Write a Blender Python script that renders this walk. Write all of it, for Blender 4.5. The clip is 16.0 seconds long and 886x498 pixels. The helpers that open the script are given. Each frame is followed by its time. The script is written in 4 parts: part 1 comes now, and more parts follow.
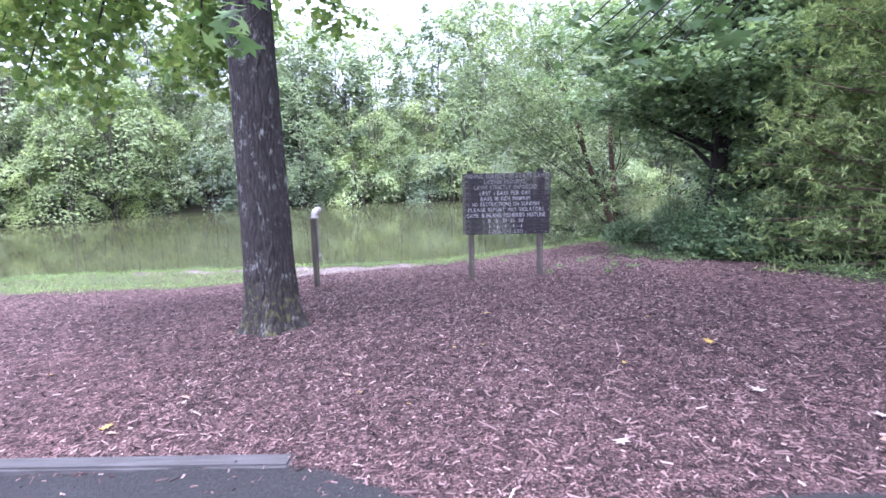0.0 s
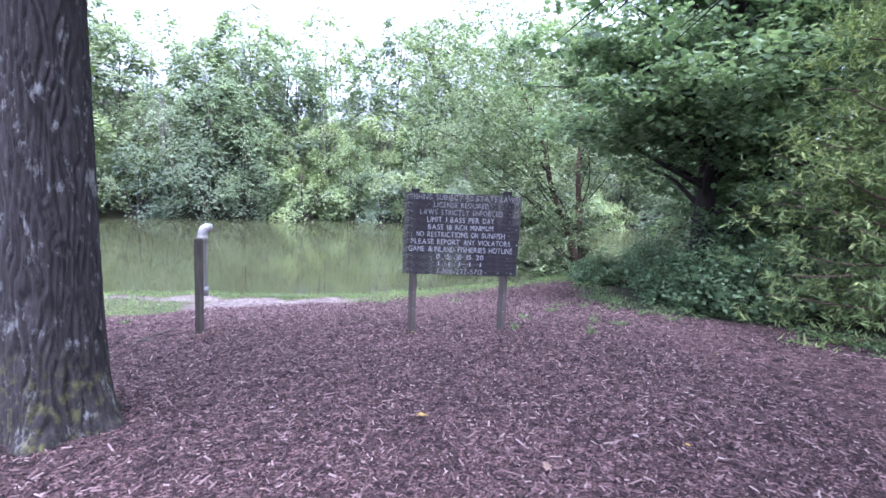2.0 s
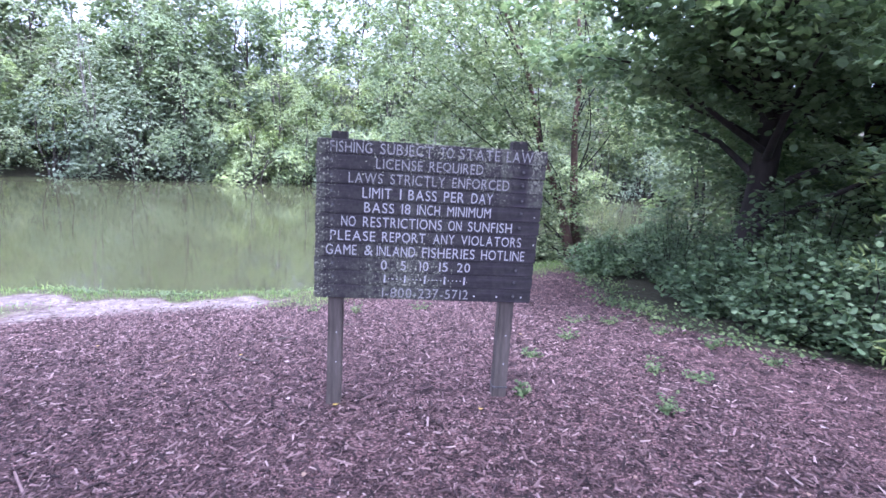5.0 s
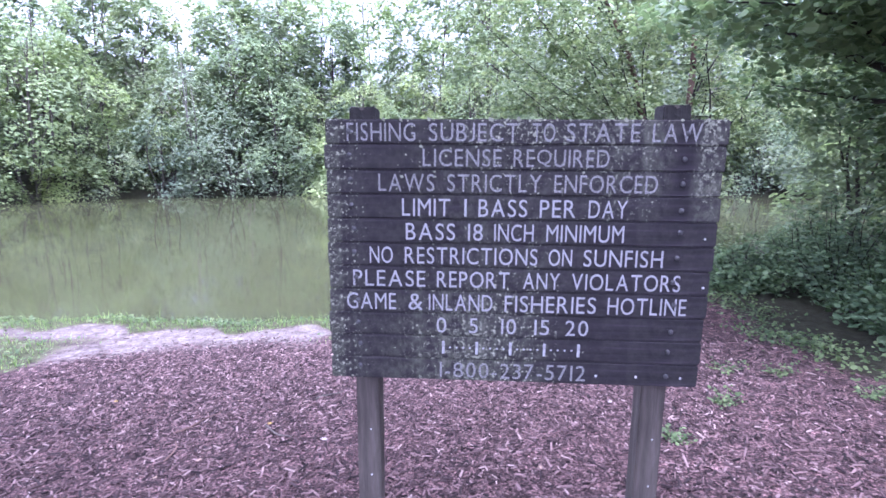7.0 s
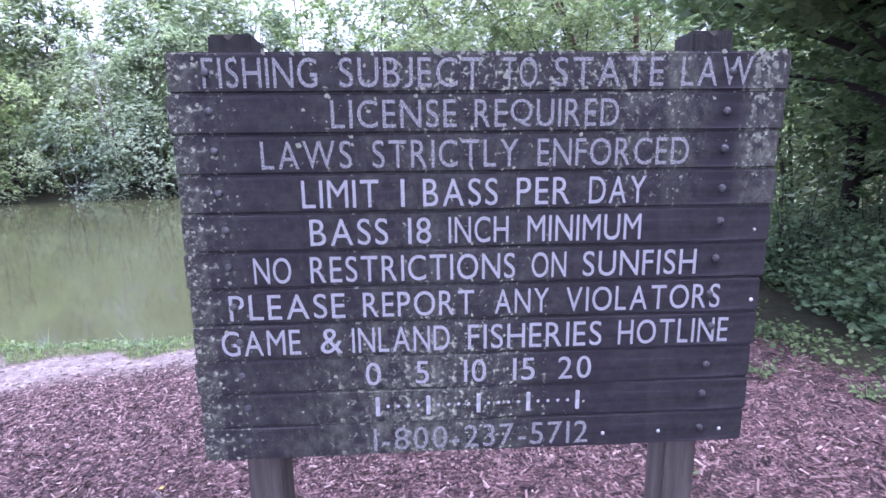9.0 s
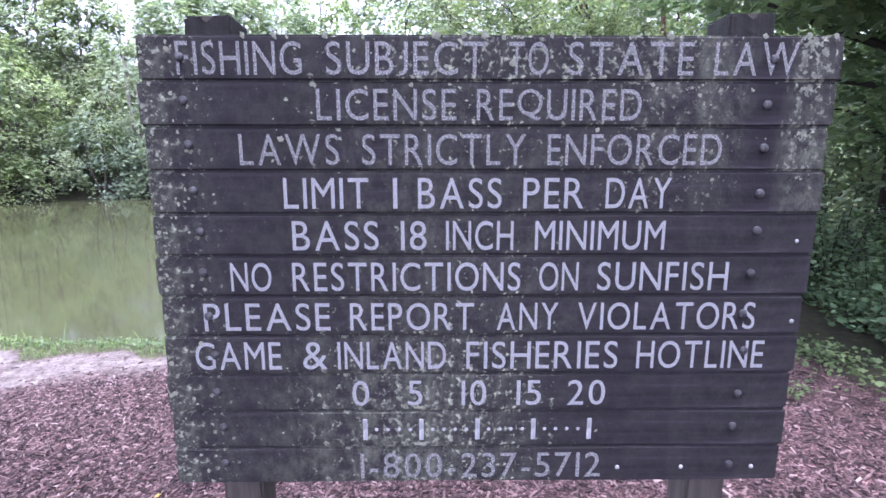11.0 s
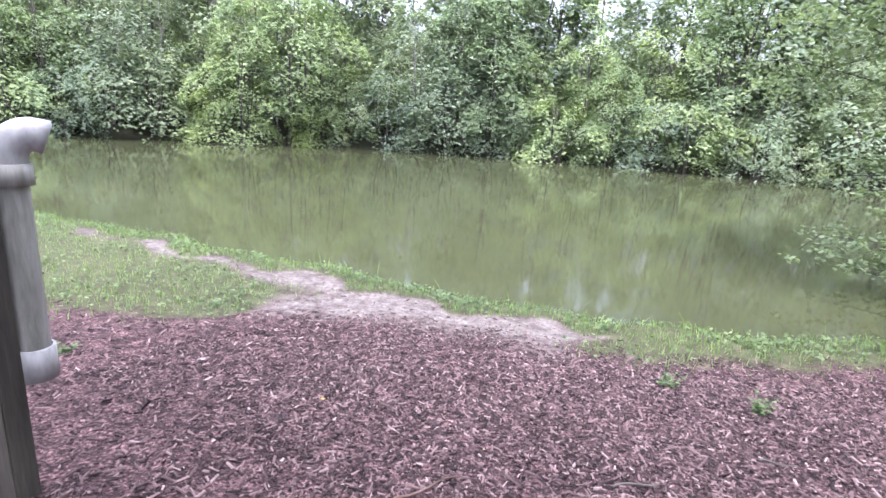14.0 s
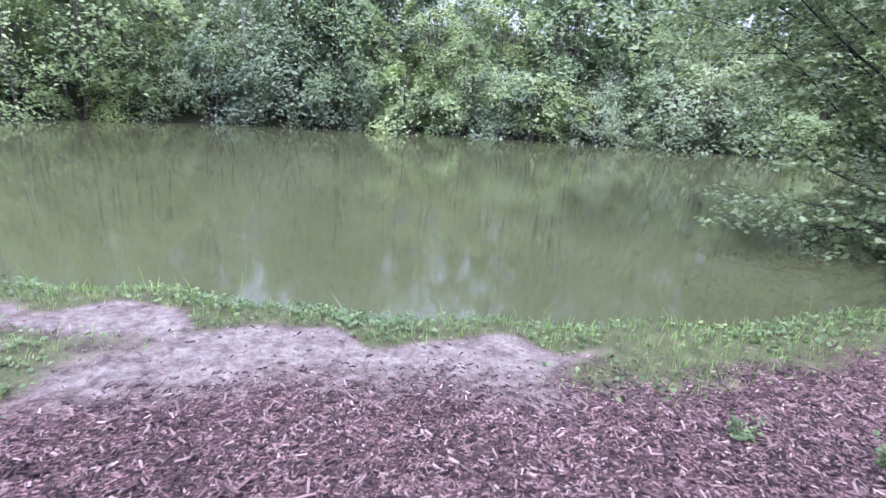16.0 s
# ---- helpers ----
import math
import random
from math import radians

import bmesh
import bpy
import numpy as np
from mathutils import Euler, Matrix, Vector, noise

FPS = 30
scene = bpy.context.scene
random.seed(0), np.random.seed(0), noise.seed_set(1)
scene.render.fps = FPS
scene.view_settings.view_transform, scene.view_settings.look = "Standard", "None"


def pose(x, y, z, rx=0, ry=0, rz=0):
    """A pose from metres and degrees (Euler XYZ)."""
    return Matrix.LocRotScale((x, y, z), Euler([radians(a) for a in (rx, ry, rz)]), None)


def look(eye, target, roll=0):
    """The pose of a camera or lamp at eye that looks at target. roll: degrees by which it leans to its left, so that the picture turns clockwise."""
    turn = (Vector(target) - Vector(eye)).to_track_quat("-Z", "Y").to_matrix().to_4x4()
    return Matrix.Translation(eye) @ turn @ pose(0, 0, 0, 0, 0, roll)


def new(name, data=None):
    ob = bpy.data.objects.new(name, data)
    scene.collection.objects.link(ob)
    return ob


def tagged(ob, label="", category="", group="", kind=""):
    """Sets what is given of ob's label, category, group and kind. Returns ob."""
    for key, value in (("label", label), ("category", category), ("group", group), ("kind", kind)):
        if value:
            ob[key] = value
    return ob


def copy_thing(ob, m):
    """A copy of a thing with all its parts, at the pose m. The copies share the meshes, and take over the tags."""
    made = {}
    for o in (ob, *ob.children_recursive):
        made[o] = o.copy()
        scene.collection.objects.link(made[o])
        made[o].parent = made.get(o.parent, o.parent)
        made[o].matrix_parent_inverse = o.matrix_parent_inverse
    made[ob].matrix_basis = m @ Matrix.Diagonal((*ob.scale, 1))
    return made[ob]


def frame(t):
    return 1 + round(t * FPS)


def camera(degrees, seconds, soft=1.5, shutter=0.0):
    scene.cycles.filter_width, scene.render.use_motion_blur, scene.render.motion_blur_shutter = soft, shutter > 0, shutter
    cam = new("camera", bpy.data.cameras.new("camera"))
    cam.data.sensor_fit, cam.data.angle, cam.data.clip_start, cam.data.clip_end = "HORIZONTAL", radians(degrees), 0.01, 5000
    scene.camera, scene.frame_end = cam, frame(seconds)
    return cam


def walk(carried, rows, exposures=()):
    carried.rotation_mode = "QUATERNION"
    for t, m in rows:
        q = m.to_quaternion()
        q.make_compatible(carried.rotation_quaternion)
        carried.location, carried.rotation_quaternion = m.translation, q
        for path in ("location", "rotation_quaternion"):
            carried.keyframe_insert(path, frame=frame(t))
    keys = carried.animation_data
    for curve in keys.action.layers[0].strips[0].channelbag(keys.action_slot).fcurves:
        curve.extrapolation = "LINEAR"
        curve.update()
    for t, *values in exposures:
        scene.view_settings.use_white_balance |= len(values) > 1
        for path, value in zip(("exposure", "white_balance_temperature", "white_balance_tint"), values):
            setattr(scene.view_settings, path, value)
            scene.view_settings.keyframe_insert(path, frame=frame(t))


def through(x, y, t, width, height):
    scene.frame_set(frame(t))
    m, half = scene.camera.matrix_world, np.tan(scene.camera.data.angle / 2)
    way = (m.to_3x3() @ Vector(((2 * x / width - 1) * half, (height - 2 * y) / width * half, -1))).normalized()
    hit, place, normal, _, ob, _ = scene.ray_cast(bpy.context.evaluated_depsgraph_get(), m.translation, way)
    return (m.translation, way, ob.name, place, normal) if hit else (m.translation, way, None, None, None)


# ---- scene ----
cam = camera(83.1, 16.0, soft=1.6)
PATH = [
    (0, (-0.713, -7.896, 1.667), (-0.792, -5.923, 1.351), -1.6),
    (0.5, (-0.698, -7.416, 1.638), (-0.723, -5.45, 1.273), 0.3),
    (1, (-0.672, -6.904, 1.625), (-0.634, -4.922, 1.358), -0.8),
    (1.5, (-0.592, -6.405, 1.627), (-0.555, -4.41, 1.498), 0.1),
    (2, (-0.544, -5.874, 1.597), (-0.438, -3.89, 1.37), 2.3),
    (2.5, (-0.468, -5.366, 1.57), (-0.205, -3.398, 1.326), 0.2),
    (3, (-0.401, -4.872, 1.582), (-0.168, -2.906, 1.297), 4.4),
    (3.2, (-0.395, -4.683, 1.549), (-0.159, -2.719, 1.254), 4.2),
    (5.3, (-0.232, -2.755, 1.501), (-0.002, -0.801, 1.141), 3.4),
    (5.5, (-0.199, -2.584, 1.496), (0.003, -0.622, 1.164), 3.3),
    (6, (-0.221, -2.273, 1.441), (-0.07, -0.307, 1.107), 2.4),
    (6.5, (-0.256, -2.004, 1.426), (-0.236, -0.036, 1.071), 2.0),
    (7, (-0.178, -1.776, 1.437), (-0.292, 0.19, 1.088), 0.4),
    (7.5, (-0.129, -1.641, 1.427), (-0.222, 0.328, 1.089), 0.2),
    (8, (-0.154, -1.475, 1.4), (-0.151, 0.493, 1.045), 0.3),
    (8.5, (-0.19, -1.278, 1.372), (-0.11, 0.688, 1.011), -0.3),
    (8.7, (-0.184, -1.212, 1.36), (-0.08, 0.751, 0.99), -0.7),
    (10.8, (-0.109, -1.029, 1.347), (-0.098, 0.939, 0.991), -0.4),
    (11, (-0.115, -1.025, 1.34), (-0.095, 0.943, 0.987), -0.0),
    (11.5, (-0.127, -1.019, 1.32), (-0.111, 0.94, 0.918), 0.4),
    (12, (-0.208, -0.99, 1.300), (-0.558, 0.896, 0.734), 2.6),
    (12.5, (-0.471, -0.931, 1.267), (-1.094, 0.881, 0.693), 4.3),
    (12.7, (-0.599, -0.904, 1.265), (-1.294, 0.9, 0.754), 3.3),
    (13, (-0.748, -0.836, 1.261), (-1.529, 0.934, 0.753), 3.5),
    (13.5, (-1.011, -0.617, 1.204), (-1.944, 1.096, 0.76), 2.4),
    (14, (-1.232, -0.413, 1.163), (-2.051, 1.344, 0.67), 3.9),
    (14.5, (-1.464, -0.228, 1.152), (-1.931, 1.657, 0.675), 2.4),
    (15, (-1.734, 0.186, 0.986), (-1.902, 2.139, 0.587), 1.4),
    (15.2, (-1.877, 0.59, 0.981), (-1.959, 2.547, 0.579), 1.5),
    (15.5, (-2.006, 0.705, 0.939), (-2.135, 2.653, 0.506), 3.9),
    (16, (-2.23, 0.886, 0.908), (-2.476, 2.792, 0.355), 3.6),
]
EXPOSURES = [(0, 2.84, 5330, 30), (1.5, 2.72, 5180, 30), (3, 2.72, 5090, 31), (5.5, 2.93, 5070, 37), (8.5, 2.78, 5120, 40), (11, 2.78, 5390, 33), (12.5, 2.94, 5670, 26), (13.5, 2.84, 5630, 25), (14.5, 2.58, 5650, 25), (16, 2.46, 5230, 30)]
walk(cam, [(t, look(eye, target, roll)) for t, eye, target, roll in PATH], EXPOSURES)

# ---- sky, sun and exposure ----
world = bpy.data.worlds.new("overcast_sky")
scene.world = world
world.use_nodes = True
wn = world.node_tree
bg = wn.nodes["Background"]
sky = wn.nodes.new("ShaderNodeTexSky")
sky.sky_type = "NISHITA"
sky.sun_disc = False
sky.sun_elevation = radians(76)
sky.sun_rotation = radians(200)
sky.air_density, sky.dust_density, sky.ozone_density = 1.0, 6.0, 1.0
# thick cloud takes most of the blue out of the sky
veil = wn.nodes.new("ShaderNodeHueSaturation")
veil.inputs["Saturation"].default_value = 0.35
veil.inputs["Value"].default_value = 1.0
wn.links.new(sky.outputs[0], veil.inputs["Color"])
wn.links.new(veil.outputs[0], bg.inputs["Color"])
bg.inputs["Strength"].default_value = 0.15
sun_data = bpy.data.lights.new("sun", "SUN")
sun_data.energy = 0.8
sun_data.angle = radians(25)
sun_data.color = (1.0, 0.97, 0.92)
sun = new("sun", sun_data)
sun.matrix_world = look((1.6, -4.2, 18), (0, 0, 0))

# ---- helpers ----
RNG = np.random.default_rng(7)


def part(name, bm, material, parent=None, label=""):
    """Link a bmesh as one mesh object, under a thing or part if given."""
    me = bpy.data.meshes.new(name)
    bm.to_mesh(me)
    bm.free()
    if material:
        me.materials.append(material)
    ob = new(name, me)
    if parent:
        ob.parent = parent
    if label:
        ob["label"] = label
    return ob


def raw_mesh(name, verts, faces, material, parent=None, smooth=False):
    """A mesh from arrays: verts (n,3), faces (m,k) with k corners each."""
    verts = np.asarray(verts, dtype=np.float32)
    faces = np.asarray(faces, dtype=np.int32)
    k = faces.shape[1]
    me = bpy.data.meshes.new(name)
    me.vertices.add(len(verts))
    me.vertices.foreach_set("co", verts.ravel())
    me.loops.add(faces.size)
    me.loops.foreach_set("vertex_index", faces.ravel())
    me.polygons.add(len(faces))
    me.polygons.foreach_set("loop_start", np.arange(len(faces), dtype=np.int32) * k)
    me.polygons.foreach_set("use_smooth", np.full(len(faces), smooth, dtype=bool))
    me.update(calc_edges=True)
    me.materials.append(material)
    ob = new(name, me)
    if parent:
        ob.parent = parent
    return ob


def empty(name, x, y, z, rz=0.0):
    ob = new(name)
    ob.empty_display_size = 0.1
    ob.matrix_world = pose(x, y, z, 0, 0, rz)
    return ob


def box_bm(sx, sy, sz, bevel=0.0, at=(0, 0, 0), segments=1):
    bm = bmesh.new()
    bmesh.ops.create_cube(bm, size=1, matrix=Matrix.Translation(at) @ Matrix.Diagonal((sx, sy, sz, 1)))
    if bevel:
        bmesh.ops.bevel(bm, geom=bm.edges[:], offset=bevel, segments=segments, affect="EDGES")
    return bm


def tube(path, radii, sides=10):
    """Verts and quad faces of a tapered tube along a path."""
    path = [Vector(p) for p in path]
    verts, faces, a = [], [], None
    for i, p in enumerate(path):
        d = (path[min(i + 1, len(path) - 1)] - path[max(i - 1, 0)]).normalized()
        if d.length < 0.5:
            d = Vector((0, 0, 1))
        if a is None:
            a = d.cross(Vector((0.31, 0.95, 0.05)) if abs(d.z) > 0.7 else Vector((0, 0, 1))).normalized()
        a = (a - d * a.dot(d)).normalized()
        b = d.cross(a)
        for k in range(sides):
            w = 2 * math.pi * k / sides
            verts.append(p + (a * math.cos(w) + b * math.sin(w)) * radii[i])
    for i in range(len(path) - 1):
        for k in range(sides):
            q = (k + 1) % sides
            faces.append((i * sides + k, i * sides + q, (i + 1) * sides + q, (i + 1) * sides + k))
    return [tuple(v) for v in verts], faces


def bend(a, b, steps, wobble, rng, sag=0.0):
    """A wandering path from a to b."""
    a, b = np.array(a, float), np.array(b, float)
    out = []
    ph = rng.uniform(0, 6.28, 6)
    for i in range(steps + 1):
        t = i / steps
        p = a + (b - a) * t
        e = math.sin(math.pi * t) * wobble
        p = p + e * np.array([math.sin(3.1 * t + ph[0]), math.sin(2.7 * t + ph[1]), 0.6 * math.sin(4.0 * t + ph[2])])
        p[2] += sag * math.sin(math.pi * t)
        out.append(tuple(p))
    return out


def merge(pieces):
    """Join (verts, faces) pieces into one pair."""
    vs, fs, n = [], [], 0
    for v, f in pieces:
        v, f = np.asarray(v, float), np.asarray(f, int)
        vs.append(v)
        fs.append(f + n)
        n += len(v)
    return np.vstack(vs), np.vstack(fs)


LEAF_NEAR = np.array([(0, 0, 0), (0.42, 0.30, 0.05), (0.36, 0.72, 0.03), (0, 1, -0.10), (-0.36, 0.72, 0.03), (-0.42, 0.30, 0.05)])
LEAF_NEAR_F = np.array([(0, 1, 2, 3), (0, 3, 4, 5)])
LEAF_FAR = np.array([(0, 0, 0), (0.45, 0.45, 0.06), (0, 1, -0.06), (-0.45, 0.45, 0.06)])
LEAF_FAR_F = np.array([(0, 1, 2, 3)])
_star = [(0, 0)]
for _k in range(5):
    _w = radians(-100 + 50 * _k)
    _star += [(0.33 * math.sin(_w - radians(25)), 0.30 + 0.33 * math.cos(_w - radians(25))), (0.72 * math.sin(_w), 0.30 + 0.72 * math.cos(_w))]
_star += [(0.33 * math.sin(radians(125)), 0.30 + 0.33 * math.cos(radians(125)))]
LEAF_STAR = np.array([(x, y, -0.12 * (x * x + (y - 0.3) ** 2)) for x, y in [(0, 0.3)] + _star])
LEAF_STAR_F = np.array([(0, i, i + 1, i + 2 if i + 2 < 13 else 1) for i in range(1, 12, 2)])
LEAF_OAK = np.array([(0, 0, 0), (0.16, 0.25, 0.03), (0.34, 0.42, 0.0), (0.18, 0.55, 0.03), (0.36, 0.78, -0.04), (0, 1, -0.08),
                     (-0.36, 0.78, -0.04), (-0.18, 0.55, 0.03), (-0.34, 0.42, 0.0), (-0.16, 0.25, 0.03)])
LEAF_OAK_F = np.array([(0, 1, 2, 3), (0, 3, 4, 5), (0, 5, 6, 7), (0, 7, 8, 9)])


def leaves(points, size, rng, shape=LEAF_NEAR, shape_faces=LEAF_NEAR_F, droop=0.35, spread=0.8, vary=0.35, out=None):
    """Verts and faces for one leaf at each point, mostly facing up; out gives the way that each one hangs."""
    n = len(points)
    az = rng.uniform(0, 2 * np.pi, n) if out is None else out + rng.normal(0, 0.6, n)
    pitch = -droop + rng.normal(0, 0.45, n) * spread
    roll = rng.normal(0, 0.6, n) * spread
    s = size * (1 + vary * rng.uniform(-1, 1, n))
    f = np.stack([np.cos(az) * np.cos(pitch), np.sin(az) * np.cos(pitch), np.sin(pitch)], 1)
    side = np.stack([-np.sin(az), np.cos(az), np.zeros(n)], 1)
    up = np.cross(side, f) * -1
    sx = side * np.cos(roll)[:, None] + up * np.sin(roll)[:, None]
    nz = np.cross(sx, f)
    sh = shape[None] * s[:, None, None]
    v = points[:, None, :] + sx[:, None, :] * sh[:, :, 0:1] + f[:, None, :] * sh[:, :, 1:2] + nz[:, None, :] * sh[:, :, 2:3]
    k = len(shape)
    fc = shape_faces[None] + (np.arange(n) * k)[:, None, None]
    return v.reshape(-1, 3), fc.reshape(-1, shape_faces.shape[1])


def cloud(centres, radii, per, rng, flat=0.55, shell=0.55):
    """Points scattered in flattened clumps, denser towards their outer, upper sides."""
    out = []
    for c, r in zip(centres, radii):
        m = max(3, int(per * rng.uniform(0.7, 1.3)))
        d = rng.normal(0, 1, (m, 3))
        d /= np.linalg.norm(d, axis=1)[:, None]
        rr = shell + (1 - shell) * rng.uniform(0, 1, m) ** 0.6
        rr *= 1 + 0.25 * rng.normal(0, 1, m)
        p = d * rr[:, None] * r
        p[:, 2] *= flat
        out.append(np.asarray(c) + p)
    return np.vstack(out)


# ---- the lie of the land ----
WATER = -0.70
_y = np.arange(-12, 12.001, 0.05)
_f = np.interp(_y, [-12, -6, -5, -4, -3, -2, -1, 0, 1, 2, 3, 3.6, 12], [0.2, 0.2, 0.2, 0.2, 0.17, 0.09, 0.0, -0.065, -0.17, -0.27, -0.40, -0.49, -0.55])
_k = np.hanning(25)
_f = np.convolve(np.pad(_f, 12, mode="edge"), _k / _k.sum(), mode="valid")
NEAR_X = [-60, -40, -25, -14, -9, -5, -2, 0, 2, 3.4, 5, 8, 13, 22, 40, 60]
NEAR_Y = [-40, -22, -6, 2.9, 4.0, 4.28, 4.45, 4.9, 5.7, 6.9, 8.9, 11.2, 14.0, 19, 26, 30]
FAR_X = [-60, -42, -36, -30, -25, -18, -11, -5, 2, 9, 16, 26, 40, 60]
FAR_Y = [-39, -12, 0, 12, 19, 25.5, 29, 31, 31, 31, 32, 32, 30, 31]


def near_shore(x):
    return np.interp(x, NEAR_X, NEAR_Y) + 0.07 * np.sin(2.3 * x) + 0.05 * np.sin(5.1 * x + 1)


def far_shore(x):
    return np.interp(x, FAR_X, FAR_Y) + 0.35 * np.sin(0.9 * x) + 0.2 * np.sin(2.1 * x + 2)


def height(x, y):
    x, y = np.asarray(x, float), np.asarray(y, float)
    near = 0.05 * np.clip(x, -6, 2.5) + np.interp(y, _y, _f)
    near = near + 0.012 * np.sin(3.1 * x + 1.7 * y) * np.sin(2.3 * y - 1.1 * x) + 0.006 * np.sin(9 * x) * np.sin(8 * y + x)
    dn = y - near_shore(x)
    near = np.maximum(near, WATER + 0.10)
    s = np.clip((dn + 0.22) / 0.5, 0, 1)
    near = near + (WATER - 0.75 - near) * (s * s * (3 - 2 * s))
    df = y - far_shore(x)
    t = np.clip((df + 0.6) / 1.3, 0, 1)
    # the rise inland is added, hidden by trees, to block sky between trunks
    far = WATER - 0.75 + 1.15 * t * t * (3 - 2 * t) + np.clip(df, 0, 50) * 0.07 + np.clip(df - 6, 0, 34) * 0.24 + 0.1 * np.sin(x * 0.7) * np.clip(df, 0, 1)
    return np.where(df > -0.7, far, near)


def ground_z(x, y):
    return float(height(x, y))


# ---- materials ----
def material(name):
    m = bpy.data.materials.new(name)
    m.use_nodes = True
    nt = m.node_tree
    return m, nt, nt.nodes["Principled BSDF"]


def ramp(nt, fac, stops):
    r = nt.nodes.new("ShaderNodeValToRGB")
    while len(r.color_ramp.elements) < len(stops):
        r.color_ramp.elements.new(0.5)
    for e, (p, c) in zip(r.color_ramp.elements, stops):
        e.position, e.color = p, (*c, 1)
    nt.links.new(fac, r.inputs[0])
    return r.outputs[0]


def noise_tex(nt, scale, detail=4, vector=None, rough=0.6, distortion=0.0):
    n = nt.nodes.new("ShaderNodeTexNoise")
    n.inputs["Scale"].default_value = scale
    n.inputs["Detail"].default_value = detail
    n.inputs["Roughness"].default_value = rough
    n.inputs["Distortion"].default_value = distortion
    if vector:
        nt.links.new(vector, n.inputs["Vector"])
    return n.outputs["Fac"]


def coords(nt, scale=(1, 1, 1), kind="Object"):
    c = nt.nodes.new("ShaderNodeTexCoord")
    m = nt.nodes.new("ShaderNodeMapping")
    m.inputs["Scale"].default_value = scale
    nt.links.new(c.outputs[kind], m.inputs[0])
    return m.outputs[0]


def mix(nt, fac, a, b, blend="MIX"):
    m = nt.nodes.new("ShaderNodeMix")
    m.data_type, m.blend_type = "RGBA", blend
    for sock, v in ((m.inputs[0], fac), (m.inputs[6], a), (m.inputs[7], b)):
        if isinstance(v, (int, float)):
            sock.default_value = v
        elif isinstance(v, tuple):
            sock.default_value = (*v, 1)
        else:
            nt.links.new(v, sock)
    return m.outputs[2]


def bump(nt, bsdf, height_out, strength=0.4, distance=0.02):
    b = nt.nodes.new("ShaderNodeBump")
    b.inputs["Strength"].default_value = strength
    b.inputs["Distance"].default_value = distance
    nt.links.new(height_out, b.inputs["Height"])
    nt.links.new(b.outputs[0], bsdf.inputs["Normal"])
    return b


def island(nt):
    return nt.nodes.new("ShaderNodeNewGeometry").outputs["Random Per Island"]


def leaf_material(name, stops, through=0.45, rough=0.5, tint=(1.0, 1.05, 0.7), grey=0.38, trees=False):
    m, nt, p = material(name)
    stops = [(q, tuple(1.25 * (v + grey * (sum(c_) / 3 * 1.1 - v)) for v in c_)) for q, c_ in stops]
    col = ramp(nt, island(nt), stops)
    patch = noise_tex(nt, 0.9, 2, coords(nt))
    col = mix(nt, 0.5, col, ramp(nt, patch, [(0.3, (0.55, 0.6, 0.6)), (0.7, (1.25, 1.2, 1.0))]), "MULTIPLY")
    if trees:
        each = nt.nodes.new("ShaderNodeObjectInfo").outputs["Random"]
        col = mix(nt, 1.0, col, ramp(nt, each, [(0.0, (0.80, 0.84, 0.88)), (0.4, (0.97, 0.97, 0.95)), (0.7, (1.02, 1.03, 0.98)), (0.9, (1.16, 1.13, 0.96)), (1.0, (1.15, 1.12, 1.1))]), "MULTIPLY")
    nt.links.new(col, p.inputs["Base Color"])
    p.inputs["Roughness"].default_value = rough
    p.inputs["Specular IOR Level"].default_value = 0.12 if trees else 0.2
    tr = nt.nodes.new("ShaderNodeBsdfTranslucent")
    nt.links.new(mix(nt, 1.0, col, tint, "MULTIPLY"), tr.inputs["Color"])
    ms = nt.nodes.new("ShaderNodeMixShader")
    ms.inputs[0].default_value = through
    nt.links.new(p.outputs[0], ms.inputs[1])
    nt.links.new(tr.outputs[0], ms.inputs[2])
    nt.links.new(ms.outputs[0], nt.nodes["Material Output"].inputs["Surface"])
    return m


def plain(name, stops, scale=8, rough=0.8, stretch=(1, 1, 1), relief=0.3, distance=0.01, metallic=0.0):
    m, nt, p = material(name)
    c = coords(nt, stretch)
    a = noise_tex(nt, scale, 6, c)
    b = noise_tex(nt, scale * 6, 4, c)
    col = mix(nt, 0.35, ramp(nt, a, stops), ramp(nt, b, [(0.3, (0.5, 0.5, 0.5)), (0.7, (1.2, 1.2, 1.2))]), "MULTIPLY")
    nt.links.new(col, p.inputs["Base Color"])
    p.inputs["Roughness"].default_value = rough
    p.inputs["Metallic"].default_value = metallic
    if relief:
        bump(nt, p, b, relief, distance)
    return m


# distance haze is put into these leaf colours by greying and lightening them
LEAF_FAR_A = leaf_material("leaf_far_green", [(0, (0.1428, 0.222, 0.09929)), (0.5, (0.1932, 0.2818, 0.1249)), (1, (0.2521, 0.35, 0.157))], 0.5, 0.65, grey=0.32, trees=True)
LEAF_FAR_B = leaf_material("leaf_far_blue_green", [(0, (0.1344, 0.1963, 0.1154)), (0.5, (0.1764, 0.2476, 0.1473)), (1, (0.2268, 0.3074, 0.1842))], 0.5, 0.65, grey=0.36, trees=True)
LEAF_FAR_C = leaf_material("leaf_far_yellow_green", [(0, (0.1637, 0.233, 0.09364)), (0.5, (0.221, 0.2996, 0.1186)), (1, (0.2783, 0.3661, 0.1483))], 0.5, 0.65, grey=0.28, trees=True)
LEAF_ALDER = leaf_material("leaf_alder", [(0, (0.09775, 0.1416, 0.0728)), (0.5, (0.1552, 0.2124, 0.1064)), (1, (0.23, 0.2832, 0.1568))], 0.45, 0.5, grey=0.12)
